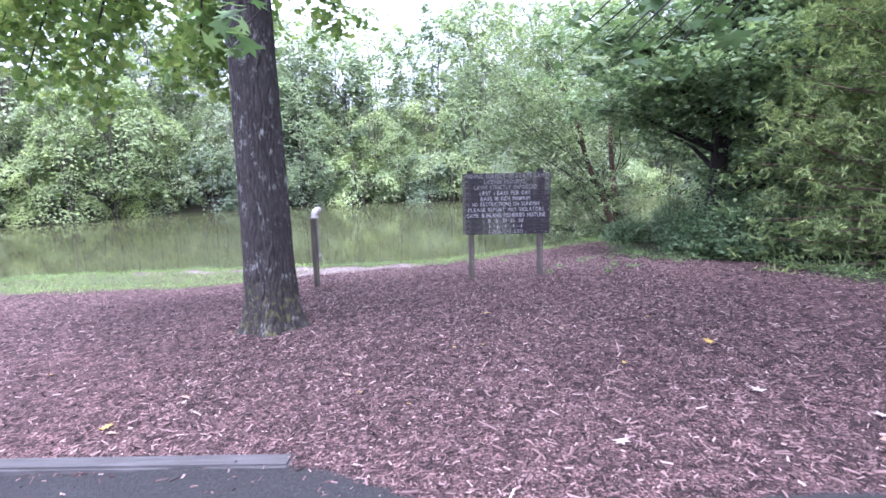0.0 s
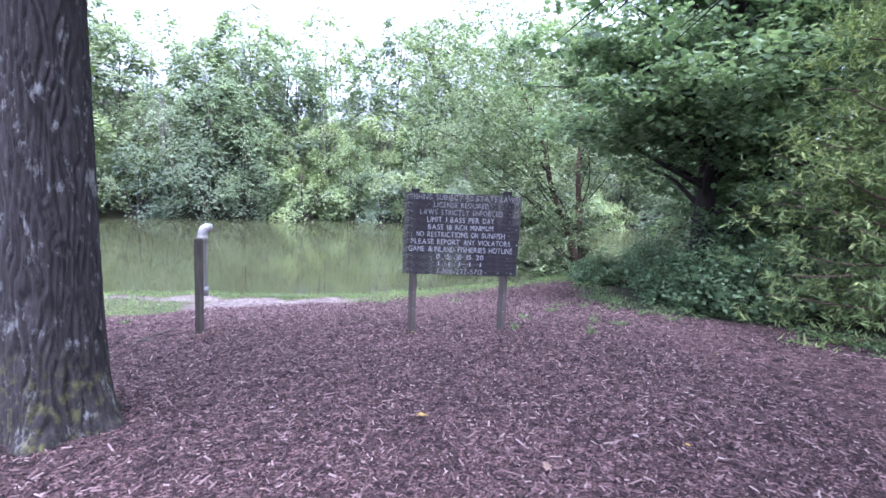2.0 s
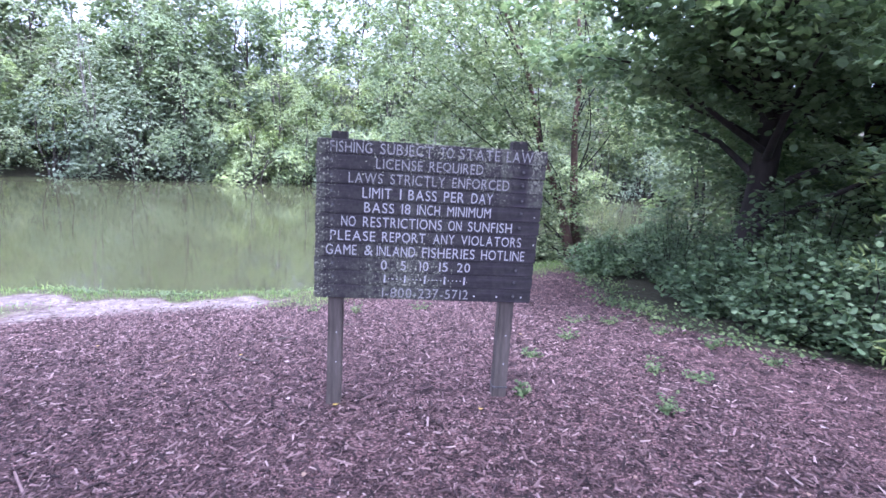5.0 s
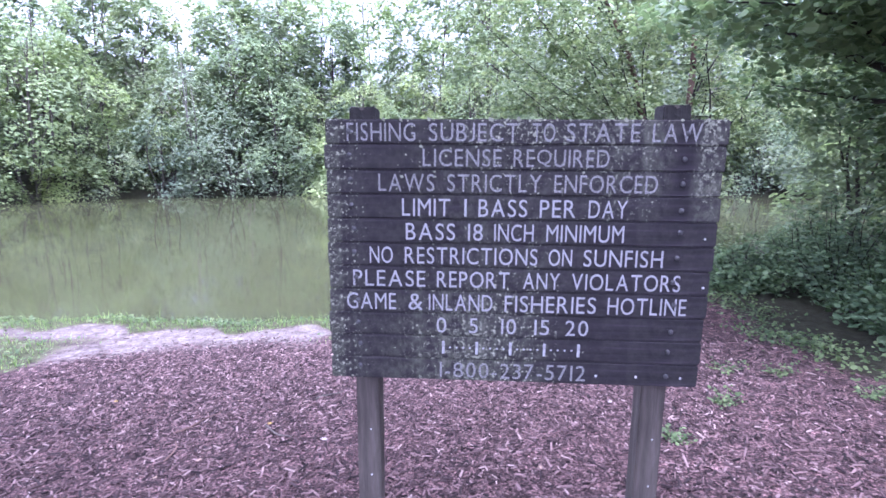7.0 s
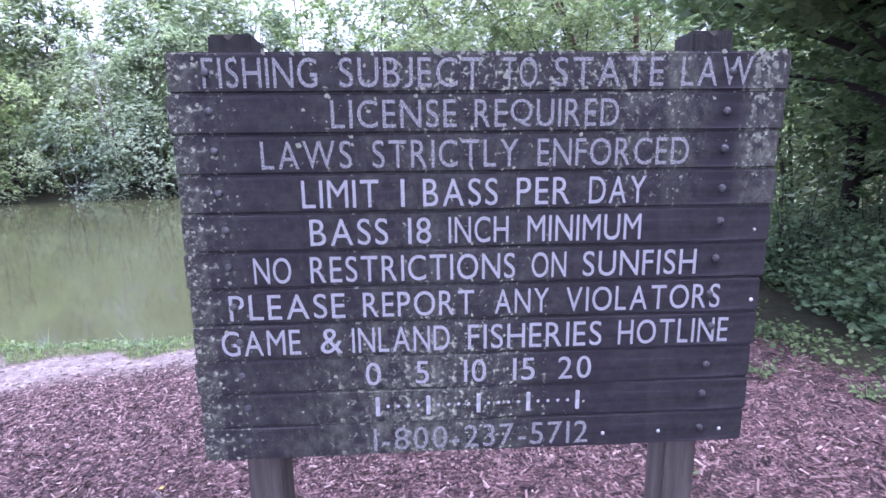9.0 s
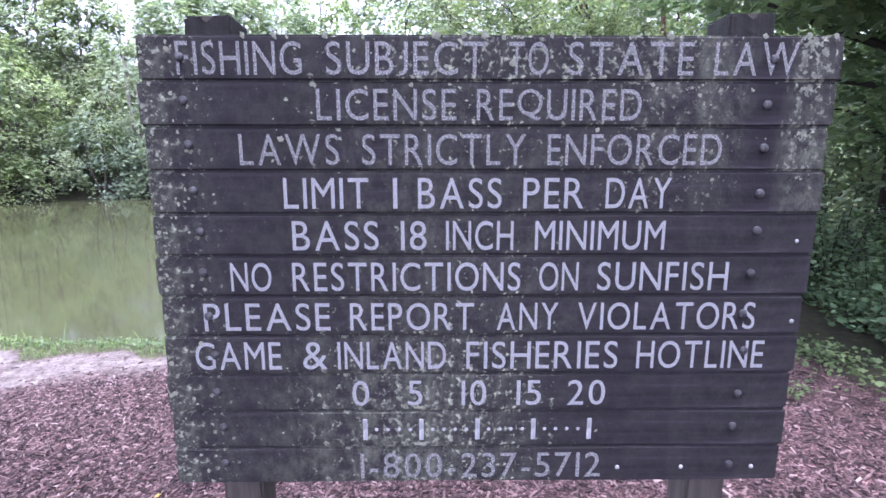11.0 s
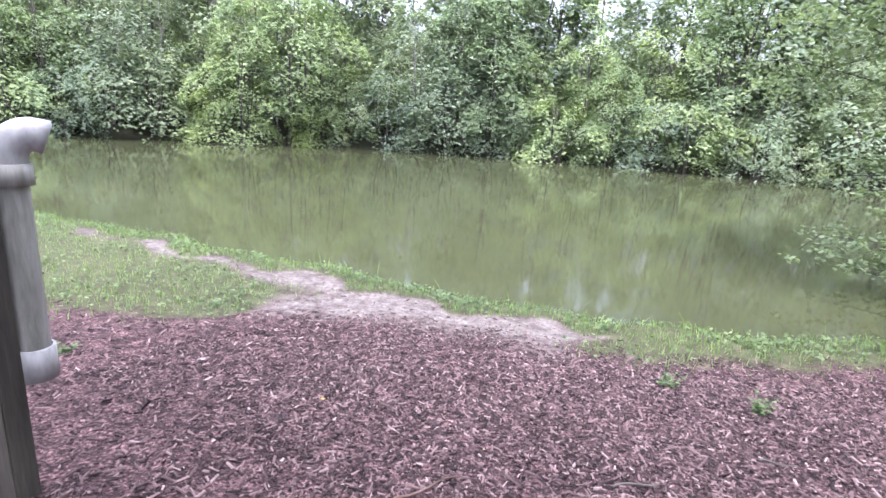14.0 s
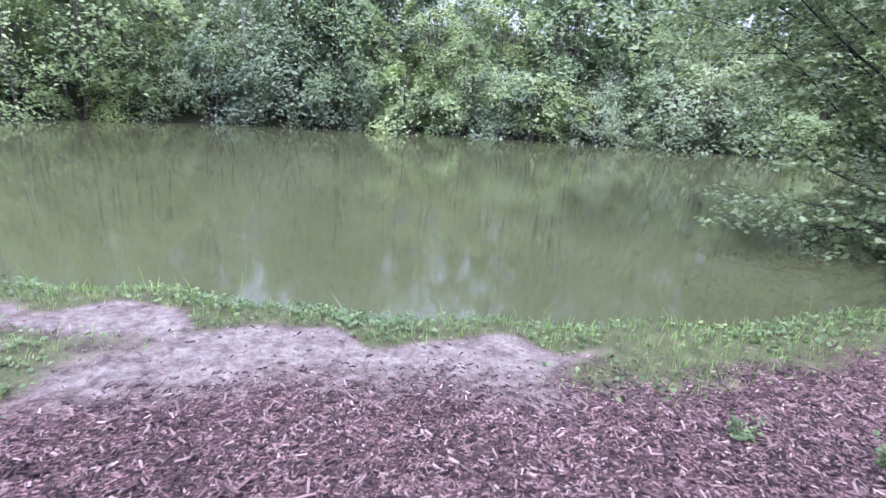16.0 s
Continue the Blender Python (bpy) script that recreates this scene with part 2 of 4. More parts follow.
LEAF_MAPLE = leaf_material("leaf_maple", [(0, (0.07245, 0.1222, 0.06348)), (0.6, (0.1232, 0.1969, 0.09839)), (1, (0.1884, 0.2716, 0.1349))], 0.48, 0.5, grey=0.2)
LEAF_GUM = leaf_material("leaf_sweetgum", [(0, (0.05, 0.12, 0.03)), (0.6, (0.09, 0.19, 0.05)), (1, (0.16, 0.27, 0.07))], 0.45, 0.4)
LEAF_OAKM = leaf_material("leaf_oak", [(0, (0.098, 0.168, 0.049)), (0.6, (0.168, 0.252, 0.07)), (1, (0.266, 0.336, 0.098))], 0.55, 0.5, grey=0.1)
LEAF_CEDAR = leaf_material("cedar_spray", [(0, (0.091, 0.1375, 0.055)), (0.6, (0.1625, 0.2226, 0.0825)), (1, (0.26, 0.3143, 0.1169))], 0.35, 0.7, grey=0.08)
LEAF_BUSH = leaf_material("leaf_bush", [(0, (0.05625, 0.104, 0.05)), (0.6, (0.1063, 0.182, 0.08125)), (1, (0.175, 0.26, 0.125))], 0.35, 0.5, grey=0.2)
GRASS = leaf_material("grass_blade", [(0, (0.088, 0.1625, 0.0385)), (0.6, (0.143, 0.25, 0.0605)), (1, (0.242, 0.325, 0.11))], 0.35, 0.6, grey=0.12)
BARK_OAK = plain("bark_oak", [(0.3, (0.045, 0.035, 0.03)), (0.55, (0.11, 0.09, 0.08)), (0.75, (0.24, 0.22, 0.20))], 7, 0.95, (1, 1, 0.25), 0.6, 0.012)
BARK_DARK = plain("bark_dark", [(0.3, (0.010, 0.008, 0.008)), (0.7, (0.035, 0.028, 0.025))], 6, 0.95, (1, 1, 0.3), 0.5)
BARK_RED = plain("bark_reddish", [(0.3, (0.06, 0.035, 0.028)), (0.7, (0.17, 0.105, 0.085))], 6, 0.9, (1, 1, 0.3), 0.4)
BARK_FAR = plain("bark_grey_brown", [(0.3, (0.045, 0.038, 0.032)), (0.7, (0.12, 0.105, 0.09))], 6, 0.95, (1, 1, 0.3), 0.4)
BARK_PALE = plain("bark_pale", [(0.3, (0.14, 0.13, 0.11)), (0.7, (0.36, 0.34, 0.30))], 5, 0.9, (1, 1, 0.3), 0.4)

# ---- ground: one sheet to the horizon ----
def axis(lo, hi, step, far):
    out = list(np.arange(lo, hi + 1e-6, step))
    a, s = lo, step
    left = []
    while a > -far:
        s *= 1.13
        a -= s
        left.append(a)
    b, s = hi, step
    right = []
    while b < far:
        s *= 1.13
        b += s
        right.append(b)
    return np.array(left[::-1] + out + right)


def mulch_edge(x):
    """Where the wood chips end on the pond side."""
    e = np.interp(x, [-12, -8, -6.2, -5.0, -4.3, -3.8, -3.3, -2.9, -2.4, -1.8, -1.5, -0.9, -0.2, 0.6, 1.6, 2.6, 3.4],
                  [1.0, 1.3, 1.6, 1.95, 2.65, 3.0, 3.2, 3.28, 3.28, 3.32, 3.42, 3.7, 4.05, 4.4, 4.9, 5.4, 5.6])
    return e + 0.07 * np.sin(7 * x) + 0.04 * np.sin(17 * x + 1)


def bush_edge(y):
    """Where the wood chips end under the bushes."""
    return np.interp(y, [-9, -4, -2, 0, 0.9, 1.6, 2.6, 4.0, 6], [5.5, 4.6, 4.1, 4.2, 3.3, 2.9, 2.8, 3.0, 3.4]) + 0.08 * np.sin(5 * y)


def zones(x, y):
    """Shares of bare earth, grass, asphalt and woodland floor."""
    e, s = mulch_edge(x), near_shore(x)
    soft = lambda v, w: np.clip(v / w + 0.5, 0, 1)
    out = soft(y - e, 0.8)
    strip = soft(y - (s - 0.52 + 0.08 * np.sin(5 * x) + 0.05 * np.sin(11 * x)), 0.2)
    patch = soft(-4.45 - x + 0.2 * np.sin(3 * x + 4 * y), 0.7) * soft(3.42 + 0.1 * np.sin(4 * x) - y, 0.35)
    lawn = np.maximum(strip, patch)
    lawn = np.maximum(lawn, soft(x + 1.55 + 0.3 * np.sin(4 * y), 0.5))
    grass = out * lawn
    dirt = out * (1 - lawn)
    road = soft(-(y + 5.41 + 0.03 * np.sin(6 * x) + 0.5 * soft(x + 1.2, 1.0)), 0.12)
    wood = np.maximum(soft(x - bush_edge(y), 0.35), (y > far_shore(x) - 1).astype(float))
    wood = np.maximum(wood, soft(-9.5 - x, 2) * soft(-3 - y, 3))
    return np.stack([dirt * (1 - wood), grass * (1 - wood), road * (1 - wood), wood], -1)


gx, gy = axis(-7.5, 5.0, 0.09, 700), axis(-8.5, 6.5, 0.09, 700)
GX, GY = np.meshgrid(gx, gy)
GZ = height(GX, GY)
nx, ny = len(gx), len(gy)
gi = np.arange(nx * ny).reshape(ny, nx)
gfaces = np.stack([gi[:-1, :-1], gi[:-1, 1:], gi[1:, 1:], gi[1:, :-1]], -1).reshape(-1, 4)

m_ground, nt, p = material("ground_cover")
at = nt.nodes.new("ShaderNodeVertexColor")
at.layer_name = "zone"
sep = nt.nodes.new("ShaderNodeSeparateColor")
nt.links.new(at.outputs["Color"], sep.inputs[0])
oc = coords(nt)
grain = noise_tex(nt, 60, 5, oc, 0.7)
mid = noise_tex(nt, 9, 5, oc, 0.65)
big = noise_tex(nt, 1.1, 3, oc)
mulch_c = mix(nt, 0.5, ramp(nt, grain, [(0.38, (0.0102, 0.006184, 0.006402)), (0.53, (0.07344, 0.04688, 0.04656)), (0.68, (0.255, 0.1716, 0.163))]),
              ramp(nt, big, [(0.3, (0.6, 0.55, 0.55)), (0.7, (1.15, 1.05, 1.05))]), "MULTIPLY")
mulch_c = mix(nt, 0.8, mulch_c, ramp(nt, mid, [(0.36, (0.30, 0.29, 0.29)), (0.64, (1.65, 1.6, 1.6))]), "MULTIPLY")
dirt_c = mix(nt, 0.85, ramp(nt, mid, [(0.28, (0.05586, 0.04576, 0.04053)), (0.5, (0.1357, 0.1162, 0.1053)), (0.72, (0.2155, 0.1936, 0.1725))]),
             ramp(nt, noise_tex(nt, 34, 6, oc, 0.8), [(0.32, (0.30, 0.28, 0.28)), (0.5, (0.85, 0.84, 0.83)), (0.7, (1.35, 1.35, 1.35))]), "MULTIPLY")
grass_c = ramp(nt, mid, [(0.3, (0.04, 0.03825, 0.021)), (0.55, (0.06, 0.068, 0.03)), (0.75, (0.12, 0.1062, 0.07125))])
road_c = ramp(nt, grain, [(0.3, (0.014, 0.014, 0.015)), (0.6, (0.03, 0.03, 0.032)), (0.8, (0.08, 0.08, 0.083))])
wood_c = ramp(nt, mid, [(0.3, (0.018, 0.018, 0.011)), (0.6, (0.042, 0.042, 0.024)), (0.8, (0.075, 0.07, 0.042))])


def edge(share, k):
    """Break a zone's soft edge up with the mid noise."""
    a = nt.nodes.new("ShaderNodeMath")
    a.operation = "ADD"
    nt.links.new(share, a.inputs[0])
    nt.links.new(mid, a.inputs[1])
    r = nt.nodes.new("ShaderNodeMapRange")
    r.inputs[1].default_value, r.inputs[2].default_value = 1.0 - k, 1.0 + k
    nt.links.new(a.outputs[0], r.inputs[0])
    return r.outputs[0]


col = mix(nt, edge(sep.outputs[0], 0.32), mulch_c, dirt_c)
col = mix(nt, edge(sep.outputs[1], 0.15), col, grass_c)
col = mix(nt, edge(sep.outputs[2], 0.1), col, road_c)
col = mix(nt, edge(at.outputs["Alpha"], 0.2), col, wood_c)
nt.links.new(col, p.inputs["Base Color"])
p.inputs["Roughness"].default_value = 0.95
p.inputs["Specular IOR Level"].default_value = 0.2
bump(nt, p, grain, 0.8, 0.02)

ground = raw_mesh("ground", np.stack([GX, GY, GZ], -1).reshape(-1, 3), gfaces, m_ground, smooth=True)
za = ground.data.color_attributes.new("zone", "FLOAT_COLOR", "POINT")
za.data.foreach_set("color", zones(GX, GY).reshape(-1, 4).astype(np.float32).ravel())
tagged(ground, "gently sloping ground of wood mulch, bare earth and grass", "ground", kind="structure")

# ---- pond ----
m_water, nt, p = material("pond_water")
wc = coords(nt)
murk = ramp(nt, noise_tex(nt, 0.25, 3, wc), [(0.3, (0.036, 0.041, 0.019)), (0.7, (0.046, 0.051, 0.025))])
nt.links.new(murk, p.inputs["Base Color"])
p.inputs["Roughness"].default_value = 0.055
p.inputs["IOR"].default_value = 1.33
p.inputs["Specular IOR Level"].default_value = 0.5
bump(nt, p, noise_tex(nt, 1.6, 2, coords(nt, (1, 0.6, 1))), 0.009, 0.05)
wx = np.linspace(-70, 70, 141)
wv, wf_ = [], []
for x in wx:
    a, b = float(near_shore(x)) - 0.6, float(far_shore(x)) + 0.8
    wv += [(x, a, WATER), (x, b, WATER)]
for i in range(len(wx) - 1):
    wf_.append((2 * i, 2 * i + 2, 2 * i + 3, 2 * i + 1))
water = raw_mesh("water", wv, wf_, m_water)
tagged(water, "still murky green pond water reflecting the trees", "pond", kind="structure")


# ---- sign ----
m_board, nt, p = material("sign_board_paint")
c = coords(nt)
streak = noise_tex(nt, 5, 6, coords(nt, (0.6, 1, 9)))
lich = noise_tex(nt, 62, 5, c, 0.7)
area = noise_tex(nt, 3.2, 3, c)
paint = ramp(nt, streak, [(0.3, (0.01354, 0.01164, 0.01354)), (0.6, (0.02845, 0.02433, 0.0298)), (0.8, (0.06502, 0.05818, 0.06772))])
weather = nt.nodes.new("ShaderNodeMath")
weather.operation = "MULTIPLY_ADD"
nt.links.new(area, weather.inputs[0])
weather.inputs[1].default_value = 0.25
nt.links.new(lich, weather.inputs[2])
sx = nt.nodes.new("ShaderNodeSeparateXYZ")
nt.links.new(c, sx.inputs[0])
worn = nt.nodes.new("ShaderNodeMapRange")
worn.inputs[1].default_value, worn.inputs[2].default_value = 0.792, 0.85
lft = nt.nodes.new("ShaderNodeMath")
lft.operation = "MULTIPLY_ADD"
nt.links.new(sx.outputs[0], lft.inputs[0])
lft.inputs[1].default_value = -0.01
nt.links.new(weather.outputs[0], lft.inputs[2])
upp = nt.nodes.new("ShaderNodeAttribute")
upp.attribute_name = "age"
old = nt.nodes.new("ShaderNodeMath")
old.operation = "ADD"
nt.links.new(lft.outputs[0], old.inputs[0])
nt.links.new(upp.outputs["Fac"], old.inputs[1])
nt.links.new(old.outputs[0], worn.inputs[0])
lichen_c = ramp(nt, noise_tex(nt, 60, 3, c), [(0.35, (0.1063, 0.1063, 0.0891)), (0.6, (0.2338, 0.2444, 0.1882)), (0.75, (0.4675, 0.4781, 0.3564))])
film = nt.nodes.new("ShaderNodeAttribute")
film.attribute_name = "film"
cover = nt.nodes.new("ShaderNodeMath")
cover.operation = "MULTIPLY"
nt.links.new(film.outputs["Fac"], cover.inputs[0])
nt.links.new(ramp(nt, noise_tex(nt, 20, 7, coords(nt, (1, 1, 0.8)), 0.8), [(0.42, (0.03, 0.03, 0.03)), (0.60, (1, 1, 1))]), cover.inputs[1])
film_c = ramp(nt, noise_tex(nt, 45, 4, c, 0.7), [(0.3, (0.06156, 0.06599, 0.04765)), (0.7, (0.1778, 0.1853, 0.1442))])
nt.links.new(mix(nt, worn.outputs[0], mix(nt, cover.outputs[0], paint, film_c), lichen_c), p.inputs["Base Color"])
p.inputs["Roughness"].default_value = 0.75
p.inputs["Specular IOR Level"].default_value = 0.2
bump(nt, p, old.outputs[0], 0.25, 0.006)
M_LETTER = plain("sign_letter_paint", [(0.34, (0.1165, 0.1165, 0.1165)), (0.48, (0.2975, 0.2975, 0.3105)), (0.7, (0.5175, 0.5175, 0.5434))], 24, 0.6, relief=0.1)
M_LETTER_OLD = plain("sign_letter_worn", [(0.40, (0.06831, 0.06521, 0.06831)), (0.55, (0.2639, 0.2639, 0.2639)), (0.75, (0.6831, 0.6831, 0.6831))], 20, 0.7, relief=0.1)
M_POST = plain("weathered_post", [(0.3, (0.0432, 0.0351, 0.0299)), (0.6, (0.0972, 0.0832, 0.0715)), (0.8, (0.1823, 0.1586, 0.1404))], 6, 0.9, (4, 4, 0.4), 0.4, 0.006)
M_POST_DARK = plain("stained_post_top", [(0.3, (0.008, 0.007, 0.007)), (0.7, (0.026, 0.023, 0.022))], 6, 0.9, (4, 4, 0.4), 0.4, 0.006)
M_BOLT = plain("bolt_iron", [(0.3, (0.03, 0.03, 0.033)), (0.7, (0.12, 0.12, 0.125))], 30, 0.5, metallic=0.6, relief=0.2)
M_STEEL = plain("screw_steel", [(0.3, (0.4, 0.4, 0.4)), (0.7, (0.65, 0.65, 0.65))], 30, 0.45, metallic=0.7, relief=0.1)

SIGN_LOW, PITCH, LEAN = 0.618, 0.0873, 0.0
sign = empty("notice_sign", 0, 0, ground_z(0, 0))
tagged(sign, "dark plank notice board with white lettering on two posts", "sign")
SIGN_T = Matrix.Translation((0, 0, SIGN_LOW - sign.location.z)) @ Matrix.Rotation(-LEAN, 4, "X")


def board_mesh(row):
    r = random.Random(20 + row)
    l, rr = -0.704 + r.uniform(-0.004, 0.004), 0.682 - 0.0022 * row + r.uniform(-0.004, 0.004)
    bm = box_bm(rr - l, 0.038, PITCH - 0.0004, 0.005, ((l + rr) / 2, 0.019, PITCH / 2), 3)
    for k in range(1, 36):
        bmesh.ops.bisect_plane(bm, geom=bm.verts[:] + bm.edges[:] + bm.faces[:], plane_co=(l + (rr - l) * k / 36, 0, 0), plane_no=(1, 0, 0))
    for v in bm.verts:
        v.co.y += 0.0012 * math.sin(7 * v.co.x + 2.1 * row)
    return bm


def board_age(x, row):
    """How far lichen has spread along each plank."""
    g = lambda c, w: np.exp(-((x - c) / w) ** 2)
    a = 0.095 * g(-0.70, 0.10) + 0.03
    a = a + [0.12, 0.07, 0.05, 0.02, 0.04, 0.05, 0.07, 0.10, 0.12, 0.13, 0.10][row] * g(-0.12 if row > 5 else 0.0, 0.30)
    if row < 4:
        a = a + [0.16, 0.12, 0.12, 0.04][row] * g(0.62, 0.07) + 0.05 * g(0.35, 0.16) - 0.12 * g(0.545, 0.035)
    if row > 3:
        a = a - 0.12 * np.clip((x - 0.15) / 0.2, 0, 1)
    return a


def board_film(x, row):
    """How thickly a grey-green film has grown along each plank."""
    g = lambda c, w: np.exp(-((x - c) / w) ** 2)
    a = 0.10 + 0.45 * g(-0.68, 0.07)
    if row > 6:
        a = a + (0.45 + 0.1 * (row - 7)) * g(-0.18, 0.27) * (1 - np.clip((x - 0.05) / 0.12, 0, 1))
    if row < 4:
        a = a + [0.55, 0.45, 0.35, 0.12][row] * g(0.40, 0.16) + [0.3, 0.3, 0.75, 0.5][row] * g(0.63, 0.05) - 0.6 * g(0.545, 0.028)
    if row < 7:
        a = a + 0.25 * g(-0.1, 0.25)
    return np.clip(a, 0, 1)


GLYPHS = {}


def glyph(ch, material_):
    """One capital of the built-in font, one unit tall, its lower left corner at the origin, facing -y; with its width."""
    key = (ch, material_.name)
    if key not in GLYPHS:
        cu = bpy.data.curves.new("letter", "FONT")
        cu.body = ch
        cu.offset = 0.0
        cu.extrude = 0.01
        tmp = new("letter", cu)
        me = bpy.data.meshes.new_from_object(tmp.evaluated_get(bpy.context.evaluated_depsgraph_get()))
        bpy.data.objects.remove(tmp)
        bpy.data.curves.remove(cu)
        co = np.empty(len(me.vertices) * 3, dtype=np.float32)
        me.vertices.foreach_get("co", co)
        co = co.reshape(-1, 3)
        lo, hi = co.min(0), co.max(0)
        n = np.stack([(co[:, 0] - lo[0]) / 0.70, -(co[:, 2]) * 0.15 / 0.70, (co[:, 1] - (lo[1] if ch != "-" else 0)) / 0.70], 1)
        if ch != "-":
            n[:, 2] /= max(n[:, 2].max(), 1e-6)
        me.vertices.foreach_set("co", n.ravel())
        me.materials.clear()
        me.materials.append(material_)
        me.update()
        GLYPHS[key] = (me, float(n[:, 0].max()))
    return GLYPHS[key]


def on_board(i, ob, x, z, scale=(1, 1, 1)):
    ob.parent = boards[i]
    ob.matrix_local = Matrix.Translation((x, -0.0012, z)) @ Matrix.Diagonal((*scale, 1))


def word(row, text, l, r, low, tall, material_):
    """A word letter by letter between two places on a plank."""
    parts = [glyph(ch, material_) for ch in text]
    gap = 0.20
    natural = sum(w for _, w in parts) + gap * (len(text) - 1)
    k = (r - l) / natural if len(text) > 1 else tall
    x = l
    for me, w in parts:
        on_board(row, new("letter", me), x, low, (k, tall, tall))
        x += (w + gap) * k


boards = []
for i in range(11):
    b = part("board", board_mesh(i), m_board, sign, "dark painted plank speckled with pale lichen" if i == 0 else "")
    b.matrix_local = SIGN_T @ Matrix.Translation((0, 0, (10 - i) * PITCH))
    age = b.data.attributes.new("age", "FLOAT", "POINT")
    bx = np.array([v.co.x for v in b.data.vertices])
    age.data.foreach_set("value", board_age(bx, i).astype(np.float32))
    film_at = b.data.attributes.new("film", "FLOAT", "POINT")
    film_at.data.foreach_set("value", board_film(bx, i).astype(np.float32))
    boards.append(b)


M_LICHEN = plain("lichen_crust", [(0.3, (0.16, 0.17, 0.12)), (0.6, (0.30, 0.31, 0.24)), (0.8, (0.42, 0.42, 0.34))], 60, 0.95, relief=0.5, distance=0.004)


def lichen_mesh(seed):
    """A small frilled crust, one unit wide, standing a little proud of the wood."""
    r = random.Random(seed)
    bm = bmesh.new()
    bmesh.ops.create_icosphere(bm, subdivisions=2, radius=0.5)
    for v in bm.verts:
        k = 0.75 + 0.55 * noise.noise(v.co * 3.1 + Vector((seed, 0, 0))) + r.uniform(-0.12, 0.12)
        v.co = Vector((v.co.x * k, v.co.y * 0.22, v.co.z * k))
    me = bpy.data.meshes.new("lichen")
    bm.to_mesh(me)
    bm.free()
    me.materials.append(M_LICHEN)
    return me


CRUSTS = [lichen_mesh(k) for k in range(5)]
rk = random.Random(33)


def crust(row, x, z, size):
    ob = new("lichen", rk.choice(CRUSTS))
    ob.parent = boards[row]
    ob.matrix_local = Matrix.Translation((x, -0.001, z)) @ Matrix.Rotation(rk.uniform(0, 6.28), 4, "Y") @ Matrix.Diagonal((size, 0.5 * size, size * rk.uniform(0.5, 1), 1))


for row, count in enumerate((46, 26, 20, 12, 8, 8, 6, 8, 10, 12, 12)):
    for k in range(count):
        if row < 3 and rk.random() < 0.62:
            x = rk.uniform(-0.45, 0.66)
            z = PITCH * (0.93 if rk.random() < 0.45 else rk.uniform(0.1, 0.9))
        elif row > 6 and rk.random() < 0.5:
            x, z = rk.gauss(-0.25, 0.18), PITCH * rk.uniform(0.08, 0.94)
        else:
            x, z = -0.695 + abs(rk.gauss(0, 0.06)), PITCH * rk.uniform(0.08, 0.94)
        if -0.70 < x < 0.665:
            crust(row, x, z, rk.uniform(0.005, 0.012) * (1.6 if rk.random() < 0.2 else 1))
for k in range(16):
    crust(0, rk.uniform(-0.5, 0.67), PITCH - 0.002, rk.uniform(0.010, 0.022))


# words on each plank, with where they begin and end in thousandths of the line
LINES = [(-0.623, 0.593, 0.062, 1, "FISHING 0 200 SUBJECT 239 495 TO 532 596 STATE 628 831 LAW 865 1000"),
         (-0.355, 0.290, 0.060, 1, "LICENSE 0 429 REQUIRED 492 1000"),
         (-0.513, 0.459, 0.061, 1, "LAWS 0 205 STRICTLY 253 592 ENFORCED 637 1000"),
         (-0.429, 0.363, 0.062, 0, "LIMIT 0 218 1 281 296 BASS 345 561 PER 617 774 DAY 831 1000"),
         (-0.416, 0.357, 0.061, 0, "BASS 0 230 18 290 358 INCH 411 592 MINIMUM 650 1000"),
         (-0.549, 0.498, 0.061, 0, "NO 0 81 RESTRICTIONS 123 580 ON 618 697 SUNFISH 736 1000"),
         (-0.612, 0.565, 0.060, 0, "PLEASE 0 227 REPORT 263 487 ANY 529 640 VIOLATORS 676 1000"),
         (-0.637, 0.593, 0.062, 0, "GAME 0 149 & 187 215 INLAND 248 438 FISHERIES 474 741 HOTLINE 775 1000"),
         (-0.303, 0.252, 0.058, 0, "0 0 63 5 218 288 10 431 528 15 649 746 20 852 1000"),
         (0, 1, 0, 0, ""),
         (-0.290, 0.251, 0.060, 1, "1-800-237-5712 0 1000")]
for i, (l, r, tall, oldp, spec) in enumerate(LINES):
    bits = spec.split()
    for k in range(0, len(bits), 3):
        a, b = int(bits[k + 1]) / 1000, int(bits[k + 2]) / 1000
        word(i, bits[k], l + (r - l) * a, l + (r - l) * b, (PITCH - tall) / 2 - 0.001, tall, M_LETTER_OLD if oldp else M_LETTER)
for k in range(5):
    ob = part("ruler_mark", box_bm(0.010, 0.003, 0.050, 0.001), M_LETTER)
    on_board(9, ob, -0.277 + 0.1245 * k, PITCH / 2)
    for j in range(1, 5):
        if k < 4:
            bm = bmesh.new()
            bmesh.ops.create_uvsphere(bm, u_segments=8, v_segments=5, radius=0.0042, matrix=Matrix.Diagonal((1, 0.4, 1, 1)))
            ob = part("ruler_dot", bm, M_LETTER)
            on_board(9, ob, -0.277 + 0.1245 * k + 0.0249 * j, PITCH / 2)


def bolt_bm(r):
    bm = bmesh.new()
    bmesh.ops.create_uvsphere(bm, u_segments=12, v_segments=8, radius=r, matrix=Matrix.Diagonal((1, 0.55, 1, 1)))
    return bm


